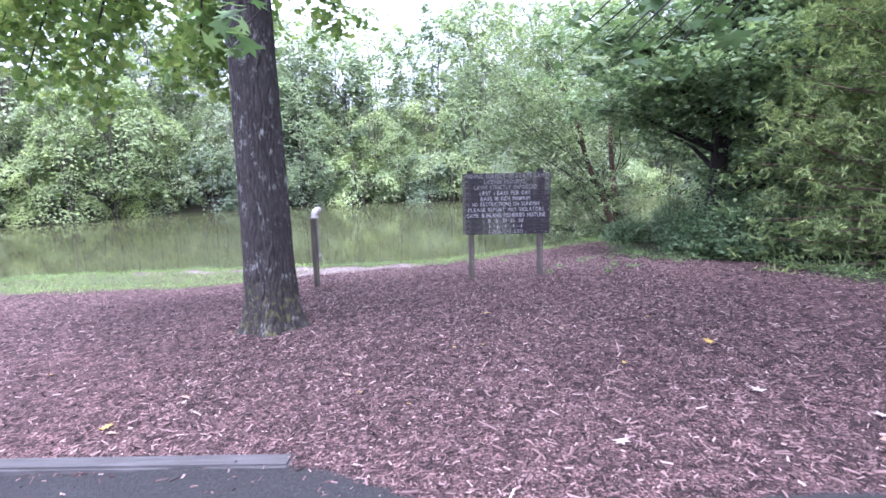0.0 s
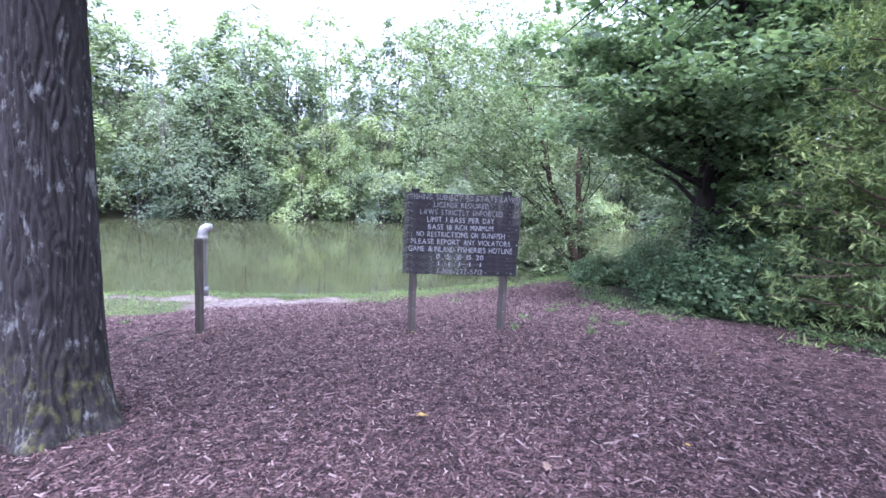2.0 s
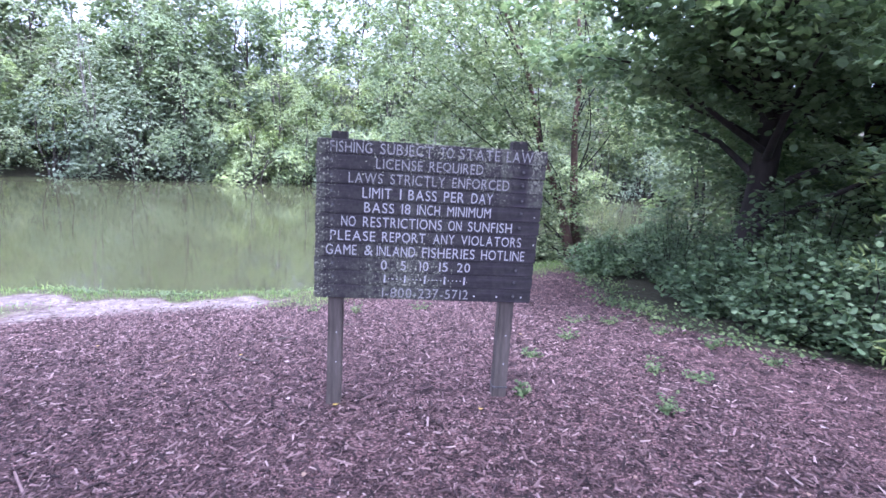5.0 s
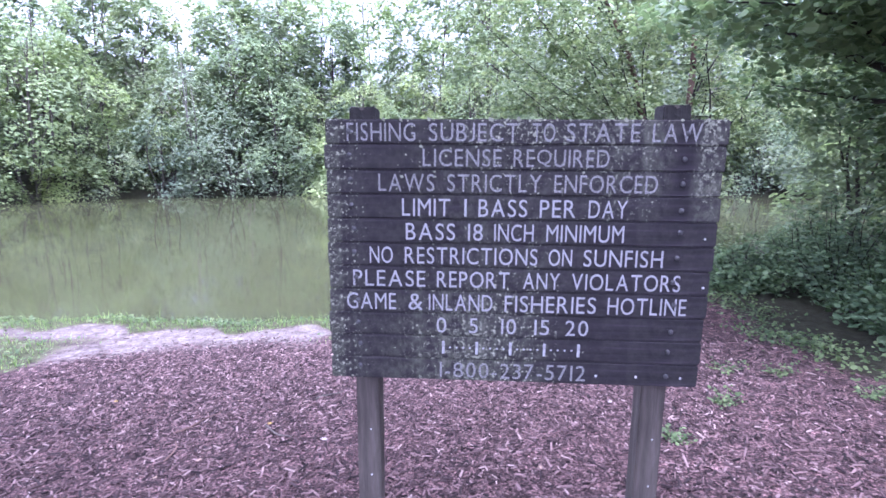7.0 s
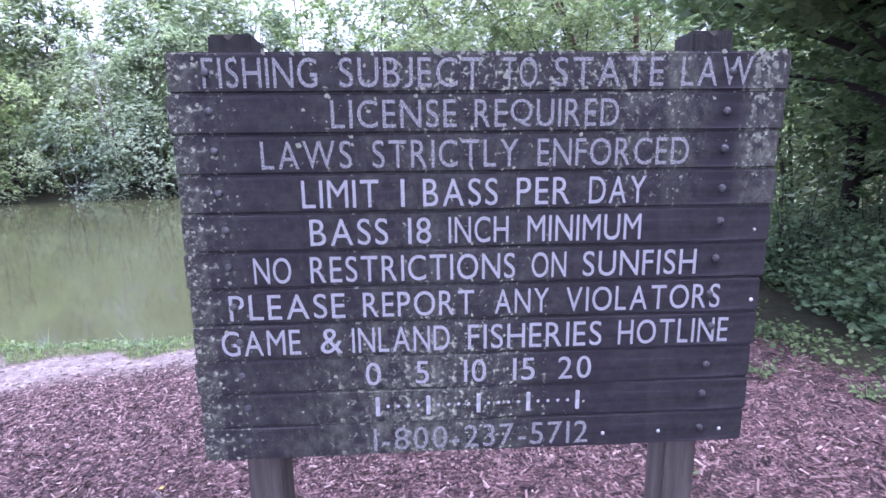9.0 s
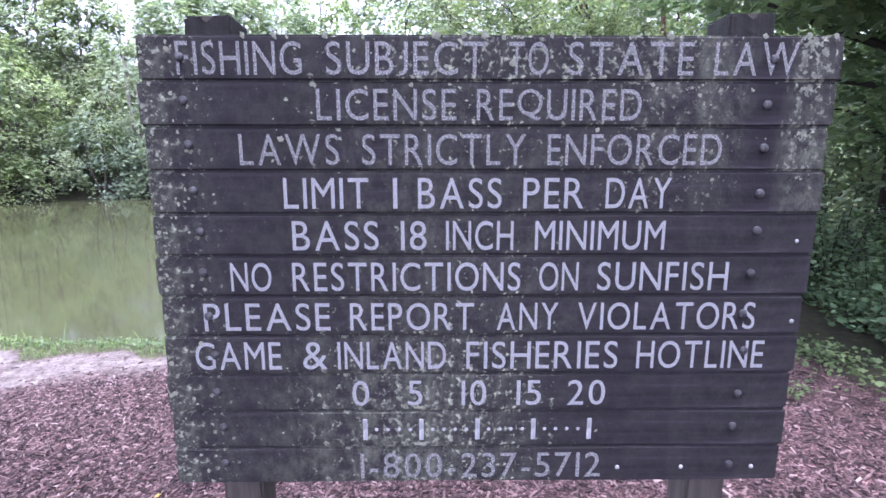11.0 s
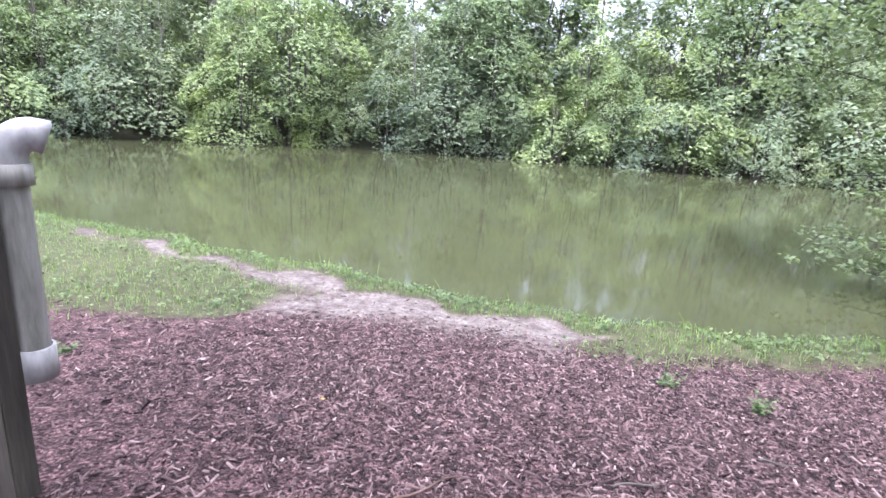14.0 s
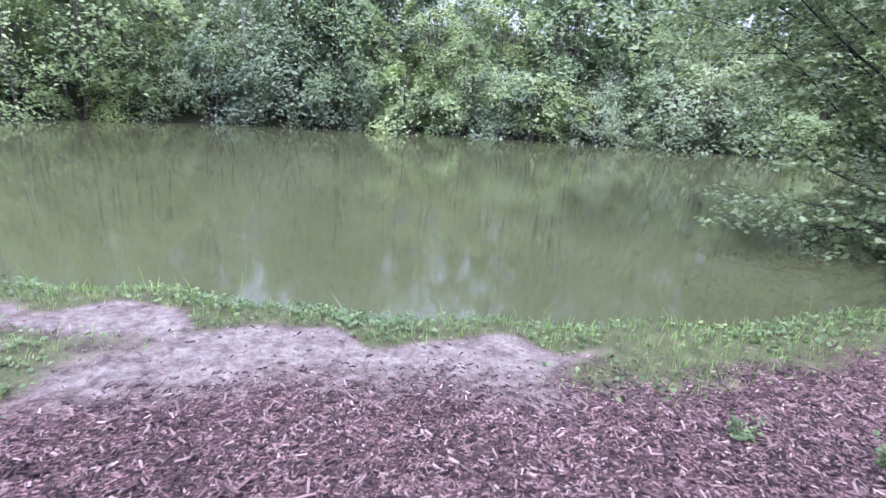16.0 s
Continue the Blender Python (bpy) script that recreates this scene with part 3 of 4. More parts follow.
for i in range(11):
    xl = -0.619 + 0.0030 * i + random.uniform(-0.004, 0.004)
    xr = 0.543 + random.uniform(-0.006, 0.006)
    for x in (xl, xr):
        ob = part("bolt", bolt_bm(0.0095), M_BOLT)
        on_board(i, ob, x, PITCH / 2 + random.uniform(-0.006, 0.01))
for x in (0.29, 0.435, 0.595):
    on_board(10, part("screw", bolt_bm(0.005), M_STEEL), x, PITCH / 2 - 0.008)
on_board(6, part("screw", bolt_bm(0.005), M_STEEL), 0.645, 0.03)
on_board(4, part("screw", bolt_bm(0.004), M_STEEL), 0.635, 0.03)


def post_mesh(side, low, high, split):
    """A square post with checked faces and a rough-sawn top."""
    bm = box_bm(side, side, high - low, 0.006, (0, 0, (low + high) / 2), 2)
    if split:
        bmesh.ops.bisect_plane(bm, geom=bm.verts[:] + bm.edges[:] + bm.faces[:], plane_co=(0.008, 0, 0), plane_no=(1, 0.05, 0))
    return bm


def rough_cap():
    """A weathered post end with a split and worn top edges."""
    bm = box_bm(0.094, 0.094, 0.06, 0.005, (0, 0, 0), 2)
    bmesh.ops.subdivide_edges(bm, edges=[e_ for e_ in bm.edges if e_.calc_length() > 0.04], cuts=5, use_grid_fill=True)
    for v in bm.verts:
        if v.co.z > 0.02:
            v.co.z += 0.006 * noise.noise(v.co * 60) - (0.012 if abs(v.co.x - 0.004) < 0.009 else 0)
        v.co += Vector((1, 1, 0)) * 0.0015 * noise.noise(v.co * 90)
    return bm


for x, top, ang in ((-0.575, 1.622, 0.0), (0.520, 1.630, 0.0)):
    g = ground_z(x, 0.085) - 0.25
    ob = part("post", post_mesh(0.092, g - sign.location.z, top - sign.location.z, x > 0), M_POST, sign, "weathered square timber post")
    ob.location = (x, 0.086, 0)
    ob.rotation_euler = (-LEAN, 0, 0)
    cap = part("post_top", rough_cap(), M_POST_DARK, ob, "dark stained post end")
    cap.location = (0, 0, top - sign.location.z - 0.029)
    for k in range(2):
        s = part("nail", bolt_bm(0.004), M_STEEL, ob)
        s.location = (0.01, -0.046, 0.25 + 0.2 * k)
    if x > 0:
        s = part("strap", box_bm(0.100, 0.100, 0.012, 0.003), M_BOLT, ob, "dark metal strap")
        s.location = (0, 0, 0.085)

# ---- post with vent pipe ----
M_PIPE = plain("grey_plastic_pipe", [(0.3, (0.24, 0.23, 0.22)), (0.6, (0.38, 0.37, 0.36)), (0.8, (0.46, 0.45, 0.44))], 9, 0.45, (1, 1, 0.4), 0.1)
M_PIPE_LOW = plain("weathered_pipe", [(0.3, (0.17, 0.168, 0.1395)), (0.6, (0.34, 0.3276, 0.2945)), (0.8, (0.476, 0.462, 0.4185))], 10, 0.55, (2, 2, 0.3), 0.1)
M_POST_GREEN = plain("treated_post", [(0.3, (0.03, 0.026, 0.02)), (0.6, (0.07, 0.062, 0.046)), (0.8, (0.13, 0.118, 0.09))], 6, 0.9, (4, 4, 0.4), 0.4, 0.006)
px, py = -3.20, 0.33
pz = ground_z(px, py)
vent = empty("pipe_post", px, py, pz, 22)
tagged(vent, "weathered timber post carrying a grey plastic vent pipe", "post")
part("post", post_mesh(0.098, -0.25, 0.915 - pz, False), M_POST_GREEN, vent)


def pipe_piece(name, path, r, mat, label="", sides=20):
    v, f = tube(path, r, sides)
    ob = raw_mesh(name, v, f, mat, vent, True)
    if label:
        ob["label"] = label
    return ob


OX, OY = 0.045, 0.105
pipe_piece("pipe", [(OX, OY, 0.47), (OX, OY, 0.7), (OX, OY, 1.17)], [0.048] * 3, M_PIPE_LOW)
pipe_piece("lower_collar", [(OX, OY, 0.44), (OX, OY, 0.442), (OX, OY, 0.56), (OX, OY, 0.562)], [0.050, 0.062, 0.062, 0.053], M_PIPE)
pipe_piece("upper_collar", [(OX, OY, 1.13), (OX, OY, 1.132), (OX, OY, 1.20), (OX, OY, 1.202)], [0.053, 0.064, 0.064, 0.055], M_PIPE_LOW)
arc = [(OX, OY, 1.18)]
for k in range(13):
    w = radians(7.5 * k * 1.12)
    d = 0.068 * (1 - math.cos(w))
    arc.append((OX + 0.75 * d, OY + 0.66 * d, 1.215 + 0.08 * math.sin(w)))
e = arc[-1]
arc += [(e[0] + 0.02, e[1] + 0.018, e[2] - 0.008), (e[0] + 0.021, e[1] + 0.019, e[2] - 0.009), (e[0] + 0.01, e[1] + 0.009, e[2] - 0.003)]
pipe_piece("elbow", arc, [0.055] * (len(arc) - 3) + [0.058, 0.050, 0.049], M_PIPE, "pale grey plastic pipe elbow")

# ---- timber kerb at the car park ----
M_TIMBER = plain("kerb_timber", [(0.3, (0.03, 0.03, 0.031)), (0.6, (0.06, 0.058, 0.06)), (0.8, (0.10, 0.098, 0.10))], 6, 0.9, (0.4, 4, 4), 0.5, 0.008)
kz = ground_z(-3.3, -5.3)
kerb = part("parking_kerb", box_bm(3.3, 0.12, 0.16, 0.014, (0, 0, 0), 2), M_TIMBER)
kerb.matrix_world = pose(-3.32, -5.36, kz - 0.035, 0, -1.6, -1.6)
tagged(kerb, "grey weathered timber kerb between asphalt and mulch", "kerb")


# ---- trees ----
def trunk_limbs(limbs, sides=10):
    return merge([tube(path, radii, sides) for path, radii in limbs])


def oak():
    """Large oak with deeply furrowed bark; low limbs carry the hanging leaves."""
    rng = np.random.default_rng(3)
    x0, y0 = -2.78, -2.72
    z0 = ground_z(x0, y0)
    tree = empty("oak_tree", x0, y0, z0)
    tagged(tree, "tall oak with dark furrowed lichen-marked trunk in mulch", "tree")
    nseg, nring = 150, 260
    zz = np.concatenate([np.linspace(-0.3, 5.0, nring - 20), np.linspace(5.1, 9.0, 20)])
    rad = np.interp(zz, [-0.3, 0.0, 0.12, 0.35, 0.8, 2.5, 5, 9], [0.40, 0.335, 0.30, 0.272, 0.250, 0.222, 0.20, 0.13])
    th = np.linspace(0, 2 * np.pi, nseg, endpoint=False)
    T, Z = np.meshgrid(th, zz)
    R = np.repeat(rad[:, None], nseg, 1)
    # root flare
    flare = np.exp(-np.clip(Z, 0, 9) / 0.14)
    R = R + flare * (0.05 * np.cos(5 * T + 0.8) + 0.05 * np.maximum(0, np.cos(T - 0.1)) ** 8)
    # bark furrows: plates set off by wandering vertical grooves
    warp = 0.10 * np.sin(2.1 * Z + 3 * T) + 0.07 * np.sin(5.3 * Z - 5 * T + 1) + 0.05 * np.sin(11 * Z + 9 * T)
    g1 = np.abs(np.sin(23 * (T + warp) + 0.6 * np.sin(4.5 * Z)))
    g2 = np.abs(np.sin(13 * (T - warp * 1.3) + 6.5 * Z))
    furrow = np.minimum(g1, 0.55 + 0.9 * g2)
    rough = np.array([noise.noise(Vector((math.cos(t) * 9, math.sin(t) * 9, z * 3.5))) for t, z in zip(T.ravel(), Z.ravel())]).reshape(T.shape)
    R = R + 0.030 * (np.clip(furrow, 0, 0.6) / 0.6 - 0.7) + 0.006 * rough
    V = np.stack([R * np.cos(T), R * np.sin(T), Z], -1).reshape(-1, 3)
    i = np.arange(nseg * nring).reshape(nring, nseg)
    F = np.stack([i[:-1], np.roll(i[:-1], -1, 1), np.roll(i[1:], -1, 1), i[1:]], -1).reshape(-1, 4)
    raw_mesh("trunk", V, F, M_OAKBARK, tree, True)
    tips = [(-3.0, 0.7, 2.75), (-2.6, 1.3, 2.6), (-2.2, 0.6, 2.75), (-3.5, 0.2, 2.9), (-1.7, 1.6, 3.0), (-3.3, 1.6, 3.0), (-2.7, 0.2, 3.3), (-3.9, 1.1, 3.2), (-2.0, 1.2, 3.5), (-3.2, 1.0, 3.5),
            (-0.75, 0.35, 2.75), (-0.6, 0.8, 2.65), (-0.95, 0.9, 3.1), (-0.3, 1.0, 3.3), (0.75, 0.6, 3.35), (1.9, 2.6, 4.3)]
    limbs, pts = [], []
    for k, tip in enumerate(tips):
        s = (0.0, 0.0, 4.3 + 0.25 * (k % 4))
        midp = (tip[0] * 0.55, tip[1] * 0.55, max(s[2], tip[2]) + 0.35)
        path = bend(s, midp, 6, 0.08, rng) + bend(midp, tip, 8, 0.06, rng)[1:]
        limbs.append((path, np.linspace(0.05, 0.004, len(path))))
        for c in path[-6:]:
            if c[2] < 4.2:
                pts.append(cloud([np.array(c)], [0.36], 48, rng, 0.75, 0.1))
    # high crown, added out of view and thickened to shade the mulch below
    high = rng.normal(0, 1, (150, 3)) * (2.3, 2.0, 1.2) + (0.6, -0.9, 8.2)
    high = high[high[:, 2] > 6.2]
    for c in high[:24]:
        path = bend((0, 0, rng.uniform(5, 8)), tuple(c), 5, 0.2, rng)
        limbs.append((path, np.linspace(0.07, 0.01, len(path))))
    pts.append(cloud(high, rng.uniform(0.6, 1.0, len(high)), 90, rng))
    v, f = trunk_limbs(limbs, 7)
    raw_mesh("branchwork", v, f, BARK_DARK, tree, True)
    v, f = leaves(np.vstack(pts), 0.125, rng, LEAF_OAK, LEAF_OAK_F, 0.6, 1.0)
    raw_mesh("crown", v, f, LEAF_OAKM, tree)


m_ob, nt, p = material("oak_bark")
c = coords(nt)
fine = noise_tex(nt, 40, 5, coords(nt, (1, 1, 0.25)))
blotch = noise_tex(nt, 11, 6, coords(nt, (1, 1, 0.5)), 0.7)
basec = ramp(nt, fine, [(0.3, (0.010, 0.008, 0.008)), (0.6, (0.034, 0.029, 0.028)), (0.8, (0.085, 0.076, 0.072))])
# pale lichen blotches, strengthened so the colour also imitates light on the ridges
pale = ramp(nt, blotch, [(0.56, (0, 0, 0)), (0.66, (1, 1, 1))])
colr = mix(nt, pale, basec, mix(nt, 0.6, basec, (0.26, 0.265, 0.25)))
sz = nt.nodes.new("ShaderNodeSeparateXYZ")
nt.links.new(c, sz.inputs[0])
moss = nt.nodes.new("ShaderNodeMapRange")
moss.inputs[1].default_value, moss.inputs[2].default_value = 0.62, 0.35
nt.links.new(sz.outputs[2], moss.inputs[0])
mossn = mix(nt, ramp(nt, noise_tex(nt, 16, 4, c), [(0.5, (0, 0, 0)), (0.7, (0.8, 0.8, 0.8))]), (0, 0, 0), moss.outputs[0])
colr = mix(nt, mossn, colr, (0.11, 0.11, 0.035))
nt.links.new(colr, p.inputs["Base Color"])
p.inputs["Roughness"].default_value = 0.95
bump(nt, p, fine, 0.6, 0.01)
M_OAKBARK = m_ob
oak()


def far_tree(seed, tall, wide, leaf, bark, lean=0.0, boughs=27, per=190, leaf_size=0.165, low=0.05, stems=1):
    """A woodland-edge tree: arching boughs in tiers, each a drooping fan of leaves, down to the bank."""
    rng = np.random.default_rng(seed)
    tree = empty("tree", 0, 0, 0)
    stem_paths, limbs = [], []
    for k in range(stems):
        a = 2.4 * k + seed
        foot = (0.25 * k * math.cos(a), 0.25 * k * math.sin(a), -0.6)
        top = (lean + 0.5 * k * math.cos(a), 0.5 * k * math.sin(a), tall * (0.93 - 0.08 * k))
        tr = bend(foot, top, 7, 0.25, rng)
        stem_paths.append(tr)
        limbs.append((tr, np.linspace((0.05 + 0.008 * tall) / (1 + 0.3 * k), 0.02, len(tr))))
    pts, out = [], []
    for k in range(boughs):
        t = (k + rng.uniform(0, 1)) / boughs
        prof = math.sin(math.pi * min(1, 0.24 + 0.70 * t)) ** 0.6
        a = 2.399 * k + rng.normal(0, 0.4)
        rad = wide * prof * rng.uniform(0.4, 1.25)
        z = tall * (low + (1 - low) * t ** 0.92)
        tr = stem_paths[k % stems]
        s0 = np.array(tr[int(np.clip(t * 7 - 0.8, 0, 7))])
        mid_ = np.array((lean * t + math.cos(a) * rad * 0.6, math.sin(a) * rad * 0.6, z + 0.16 * rad))
        end = np.array((lean * t + math.cos(a) * rad, math.sin(a) * rad, z - rng.uniform(0.05, 0.3) * rad))
        if k % 3 == 0:
            pth = [tuple(s0), tuple((s0 + mid_) / 2 + (0, 0, 0.1)), tuple(mid_), tuple(end)]
            limbs.append((pth, [0.03, 0.022, 0.012, 0.005]))
        m = int(per * rng.uniform(0.7, 1.3))
        u = rng.uniform(0, 1, m) ** 0.75
        ctr = mid_ * (1 - u)[:, None] + end * u[:, None]
        ctr[:, 2] += 0.12 * rad * np.sin(np.pi * u)
        fan = (0.30 + 0.24 * wide) * (0.55 + 0.6 * np.sin(np.pi * (0.15 + 0.75 * u))) * rng.uniform(0.8, 1.2)
        side = rng.normal(0, 0.6, m) * fan
        ctr += np.stack([-math.sin(a) * side, math.cos(a) * side, rng.normal(0, 0.15, m) * (1 + 0.1 * wide) - 0.30 * np.abs(side)], 1)
        ctr += rng.normal(0, 0.07, (m, 3))
        pts.append(ctr)
        out.append(np.full(m, a) + 0.8 * np.arctan2(side, 0.8))
    v, f = trunk_limbs(limbs, 5)
    raw_mesh("trunk", v, f, bark, tree, True)
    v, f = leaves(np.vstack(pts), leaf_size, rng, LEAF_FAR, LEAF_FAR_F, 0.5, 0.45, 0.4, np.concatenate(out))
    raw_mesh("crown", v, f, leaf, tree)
    return tree


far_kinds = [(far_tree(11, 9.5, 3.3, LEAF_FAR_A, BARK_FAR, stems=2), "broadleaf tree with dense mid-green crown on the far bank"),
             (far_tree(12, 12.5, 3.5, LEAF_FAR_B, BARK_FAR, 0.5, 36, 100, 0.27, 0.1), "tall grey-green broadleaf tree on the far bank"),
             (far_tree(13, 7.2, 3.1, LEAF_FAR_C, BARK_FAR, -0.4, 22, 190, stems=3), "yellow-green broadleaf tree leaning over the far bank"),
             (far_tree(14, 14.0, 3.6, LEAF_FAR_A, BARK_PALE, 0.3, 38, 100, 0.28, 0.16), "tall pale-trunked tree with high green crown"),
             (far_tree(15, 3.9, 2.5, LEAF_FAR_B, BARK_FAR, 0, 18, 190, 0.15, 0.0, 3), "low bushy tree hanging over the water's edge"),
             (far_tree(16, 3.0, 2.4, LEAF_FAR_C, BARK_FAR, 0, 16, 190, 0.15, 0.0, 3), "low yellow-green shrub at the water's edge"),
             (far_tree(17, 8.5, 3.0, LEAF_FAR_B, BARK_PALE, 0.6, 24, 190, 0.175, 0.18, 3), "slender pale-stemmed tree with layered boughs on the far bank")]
rr = random.Random(5)


def plant_far(kind, x, y, scale):
    src, label = far_kinds[kind]
    group = "trees on the far bank" if y > far_shore(x) - 3 else "trees behind the maples"
    if y < far_shore(x) - 3:
        label = label.replace("on the far bank", "in the wood behind the maples").replace("leaning over the far bank", "in the wood").replace("hanging over the water's edge", "deep in the shade").replace("at the water's edge", "deep in the shade")
    t = copy_thing(src, Matrix.Translation((x, y, ground_z(x, y) - 0.05)) @ Matrix.Rotation(rr.uniform(0, 6.28), 4, "Z"))
    t.scale = (scale, scale, scale * rr.uniform(0.92, 1.12))
    tagged(t, label, "tree", group)


def along_far(t):
    """A point on the far bank by its share of the way along, and the way inland."""
    xs = np.linspace(-44, 30, 400)
    ys = far_shore(xs)
    d = np.concatenate([[0], np.cumsum(np.hypot(np.diff(xs), np.diff(ys)))])
    s = t * d[-1]
    x = np.interp(s, d, xs)
    y = np.interp(s, d, ys)
    x1, y1 = np.interp(s - 7, d, xs), np.interp(s - 7, d, ys)
    x2, y2 = np.interp(s + 7, d, xs), np.interp(s + 7, d, ys)
    n = np.array([-(y2 - y1), x2 - x1])
    n /= np.linalg.norm(n)
    return x, y, n


for row, count, inland, kinds, sc in ((0, 50, -0.1, (4, 5, 4, 2), (0.7, 1.25)), (1, 42, 1.9, (0, 2, 6, 2, 6), (0.75, 1.1)),
                                      (2, 40, 4.4, (1, 0, 6, 0), (0.88, 1.1)), (3, 40, 7.5, (3, 1, 3), (0.86, 1.1))):
    for k in range(count):
        x, y, n = along_far((k + 0.5 + rr.uniform(-0.28, 0.28)) / count)
        o = inland + rr.uniform(-0.5, 0.8) * (1 + row * 0.3)
        plant_far(rr.choice(kinds), x + n[0] * o, y + n[1] * o, rr.uniform(*sc) * (0.93 if x < -13 else 1.08 if row > 1 else 1.0))
for x, y, k, sc in [(9.8, 1.5, 0, 0.9), (8.6, -1.5, 1, 0.85), (11.5, 4.5, 1, 0.9), (12.5, 0.5, 0, 1.0), (11.5, 8.5, 0, 0.9), (14.5, 6.0, 1, 1.0), (10.5, 11.0, 0, 0.8), (8.0, -4.5, 0, 0.9), (15.5, 11.5, 3, 0.9), (9.5, 6.2, 4, 1.1), (10.2, 3.4, 5, 1.2),
                    (8.2, 2.2, 4, 1.0), (-13.0, 31.0, 1, 0.85), (-14.5, 29.6, 0, 1.0), (-15.8, 31.8, 3, 0.8), (-10.2, 33.8, 1, 0.85), (-12.6, 29.0, 0, 0.95), (19.0, 9.0, 1, 1.1), (17.0, 2.0, 3, 1.0), (13.5, 13.0, 5, 1.2), (8.9, 10.8, 4, 0.9)]:
    plant_far(k, x, y, sc)
for src, _ in far_kinds:
    for o in (*src.children_recursive, src):
        bpy.data.objects.remove(o)


def alder():
    """Twin-stemmed alder whose low limbs reach out over the pond."""
    rng = np.random.default_rng(21)
    x0, y0 = 4.75, 8.8
    z0 = ground_z(x0, y0)
    tree = empty("alder_tree", x0, y0, z0)
    tagged(tree, "twin-stemmed alder with grey-green leaves reaching over the pond", "tree")
    a1 = bend((0, 0, -0.3), (-1.15, 0.3, 2.9), 7, 0.10, rng)
    a2 = bend((0.08, 0.05, -0.3), (-0.50, 0.2, 3.2), 7, 0.10, rng)
    a1 += bend(a1[-1], (-2.4, 0.6, 6.4), 5, 0.15, rng)[1:]
    a2 += bend(a2[-1], (-0.7, 0.8, 7.2), 5, 0.15, rng)[1:]
    limbs = [(a1, np.linspace(0.16, 0.03, len(a1))), (a2, np.linspace(0.15, 0.03, len(a2)))]
    tips = [(-0.35, 4.35, 0.50), (-0.1, 4.6, 0.95), (0.15, 4.5, 0.1), (0.5, 4.9, -0.1), (0.9, 5.0, 0.5), (0.6, 5.2, 1.5), (1.3, 5.2, -0.25), (1.8, 5.6, 0.2), (0.0, 5.2, 2.2), (0.6, 5.4, 2.9),
            (1.3, 5.6, 2.2), (2.0, 6.0, 1.2), (-0.5, 6.5, 3.0), (0.3, 6.8, 3.9), (1.2, 6.2, 3.6), (2.2, 6.3, 3.0), (-0.9, 8.6, 3.6), (-1.2, 9.6, 4.8), (0.2, 8.8, 5.3),
            (1.2, 7.6, 5.0), (2.4, 7.2, 4.6), (3.2, 6.6, 3.6), (3.2, 7.6, 5.6), (2.0, 8.6, 6.6), (0.8, 9.2, 6.8), (4.0, 8.2, 6.8), (3.2, 9.2, 7.6), (5.2, 8.4, 5.6), (5.4, 7.4, 4.2), (-0.4, 7.6, 2.2),
            (0.6, 7.0, 1.6), (1.6, 7.2, 1.0), (-0.6, 9.0, 5.6), (2.8, 6.2, 2.2), (2.6, 5.8, 0.4), (2.9, 6.0, 1.1)]
    pts = []
    for k, tip in enumerate(tips):
        far_off = 1.75 if tip[1] < 5.3 else 1.5 if tip[1] < 6.5 else 1.2
        tip = np.array((-1.5, 0.0, 1.1)) + (np.array(tip) - (-1.5, 0.0, 1.1)) * far_off
        tip[2] = max(tip[2], -0.45)
        rel = tip - (x0, y0, z0)
        stem = a1 if rel[0] < -1.2 else a2
        j = int(np.clip((tip[2] + 0.6) * 1.1 + 1, 1, len(stem) - 1))
        path = bend(stem[j], tuple(rel), 9, 0.32, rng, 0.25)
        limbs.append((path, np.linspace(0.020, 0.003, len(path))))
        pa = np.array(path)
        for q in range(3, len(pa)):
            d = rng.normal(0, 1, (4, 3)) * (0.35, 0.35, 0.16)
            for e_ in d:
                tw = bend(tuple(pa[q]), tuple(pa[q] + e_ + (0, 0, -0.08)), 2, 0.02, rng)
                limbs.append((tw, [0.006, 0.004, 0.002]))
                pts.append(cloud([np.array(tw[-1])], [0.15], 15, rng, 0.6, 0.1))
                pts.append(cloud([np.array(tw[1])], [0.13], 5, rng, 0.6, 0.1))
    body = rng.normal(0, 1, (250, 3)) * (1.8, 1.4, 2.1) + (-1.5, 1.0, 5.3)
    body = body[(body[:, 2] > 3.0)]
    pts.append(cloud(body, rng.uniform(0.4, 0.7, len(body)), 54, rng, 0.55, 0.3))
    mass = rng.normal(0, 1, (210, 3)) * (1.5, 1.1, 1.8) + (1.9 - x0, 8.8 - y0, 4.3 - z0)
    mass = mass[(mass[:, 2] + z0 > 1.4) & (mass[:, 0] + x0 > -0.6) & (mass[:, 1] + y0 > 6.6)]
    pts.append(cloud(mass, rng.uniform(0.35, 0.6, len(mass)), 60, rng, 0.5, 0.2))
    skirt = rng.normal(0, 1, (120, 3)) * (1.1, 0.7, 0.7) + (2.9 - x0, 8.6 - y0, 0.5 - z0)
    skirt = skirt[(skirt[:, 0] + x0 > 0.8 + 0.25 * np.abs(skirt[:, 2] + z0 - 0.5)) & (skirt[:, 2] + z0 > -0.45) & (skirt[:, 1] + y0 > 7.4) & (skirt[:, 0] + x0 < 4.3)]
    pts.append(cloud(skirt, rng.uniform(0.22, 0.36, len(skirt)), 42, rng, 0.5, 0.1))
    v, f = trunk_limbs(limbs[:2], 12)
    raw_mesh("trunk", v, f, BARK_RED, tree, True)
    v, f = trunk_limbs(limbs[2:], 5)
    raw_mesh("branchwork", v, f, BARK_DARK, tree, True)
    v, f = leaves(np.vstack(pts), 0.068, rng, LEAF_NEAR, LEAF_NEAR_F, 0.45, 0.65)
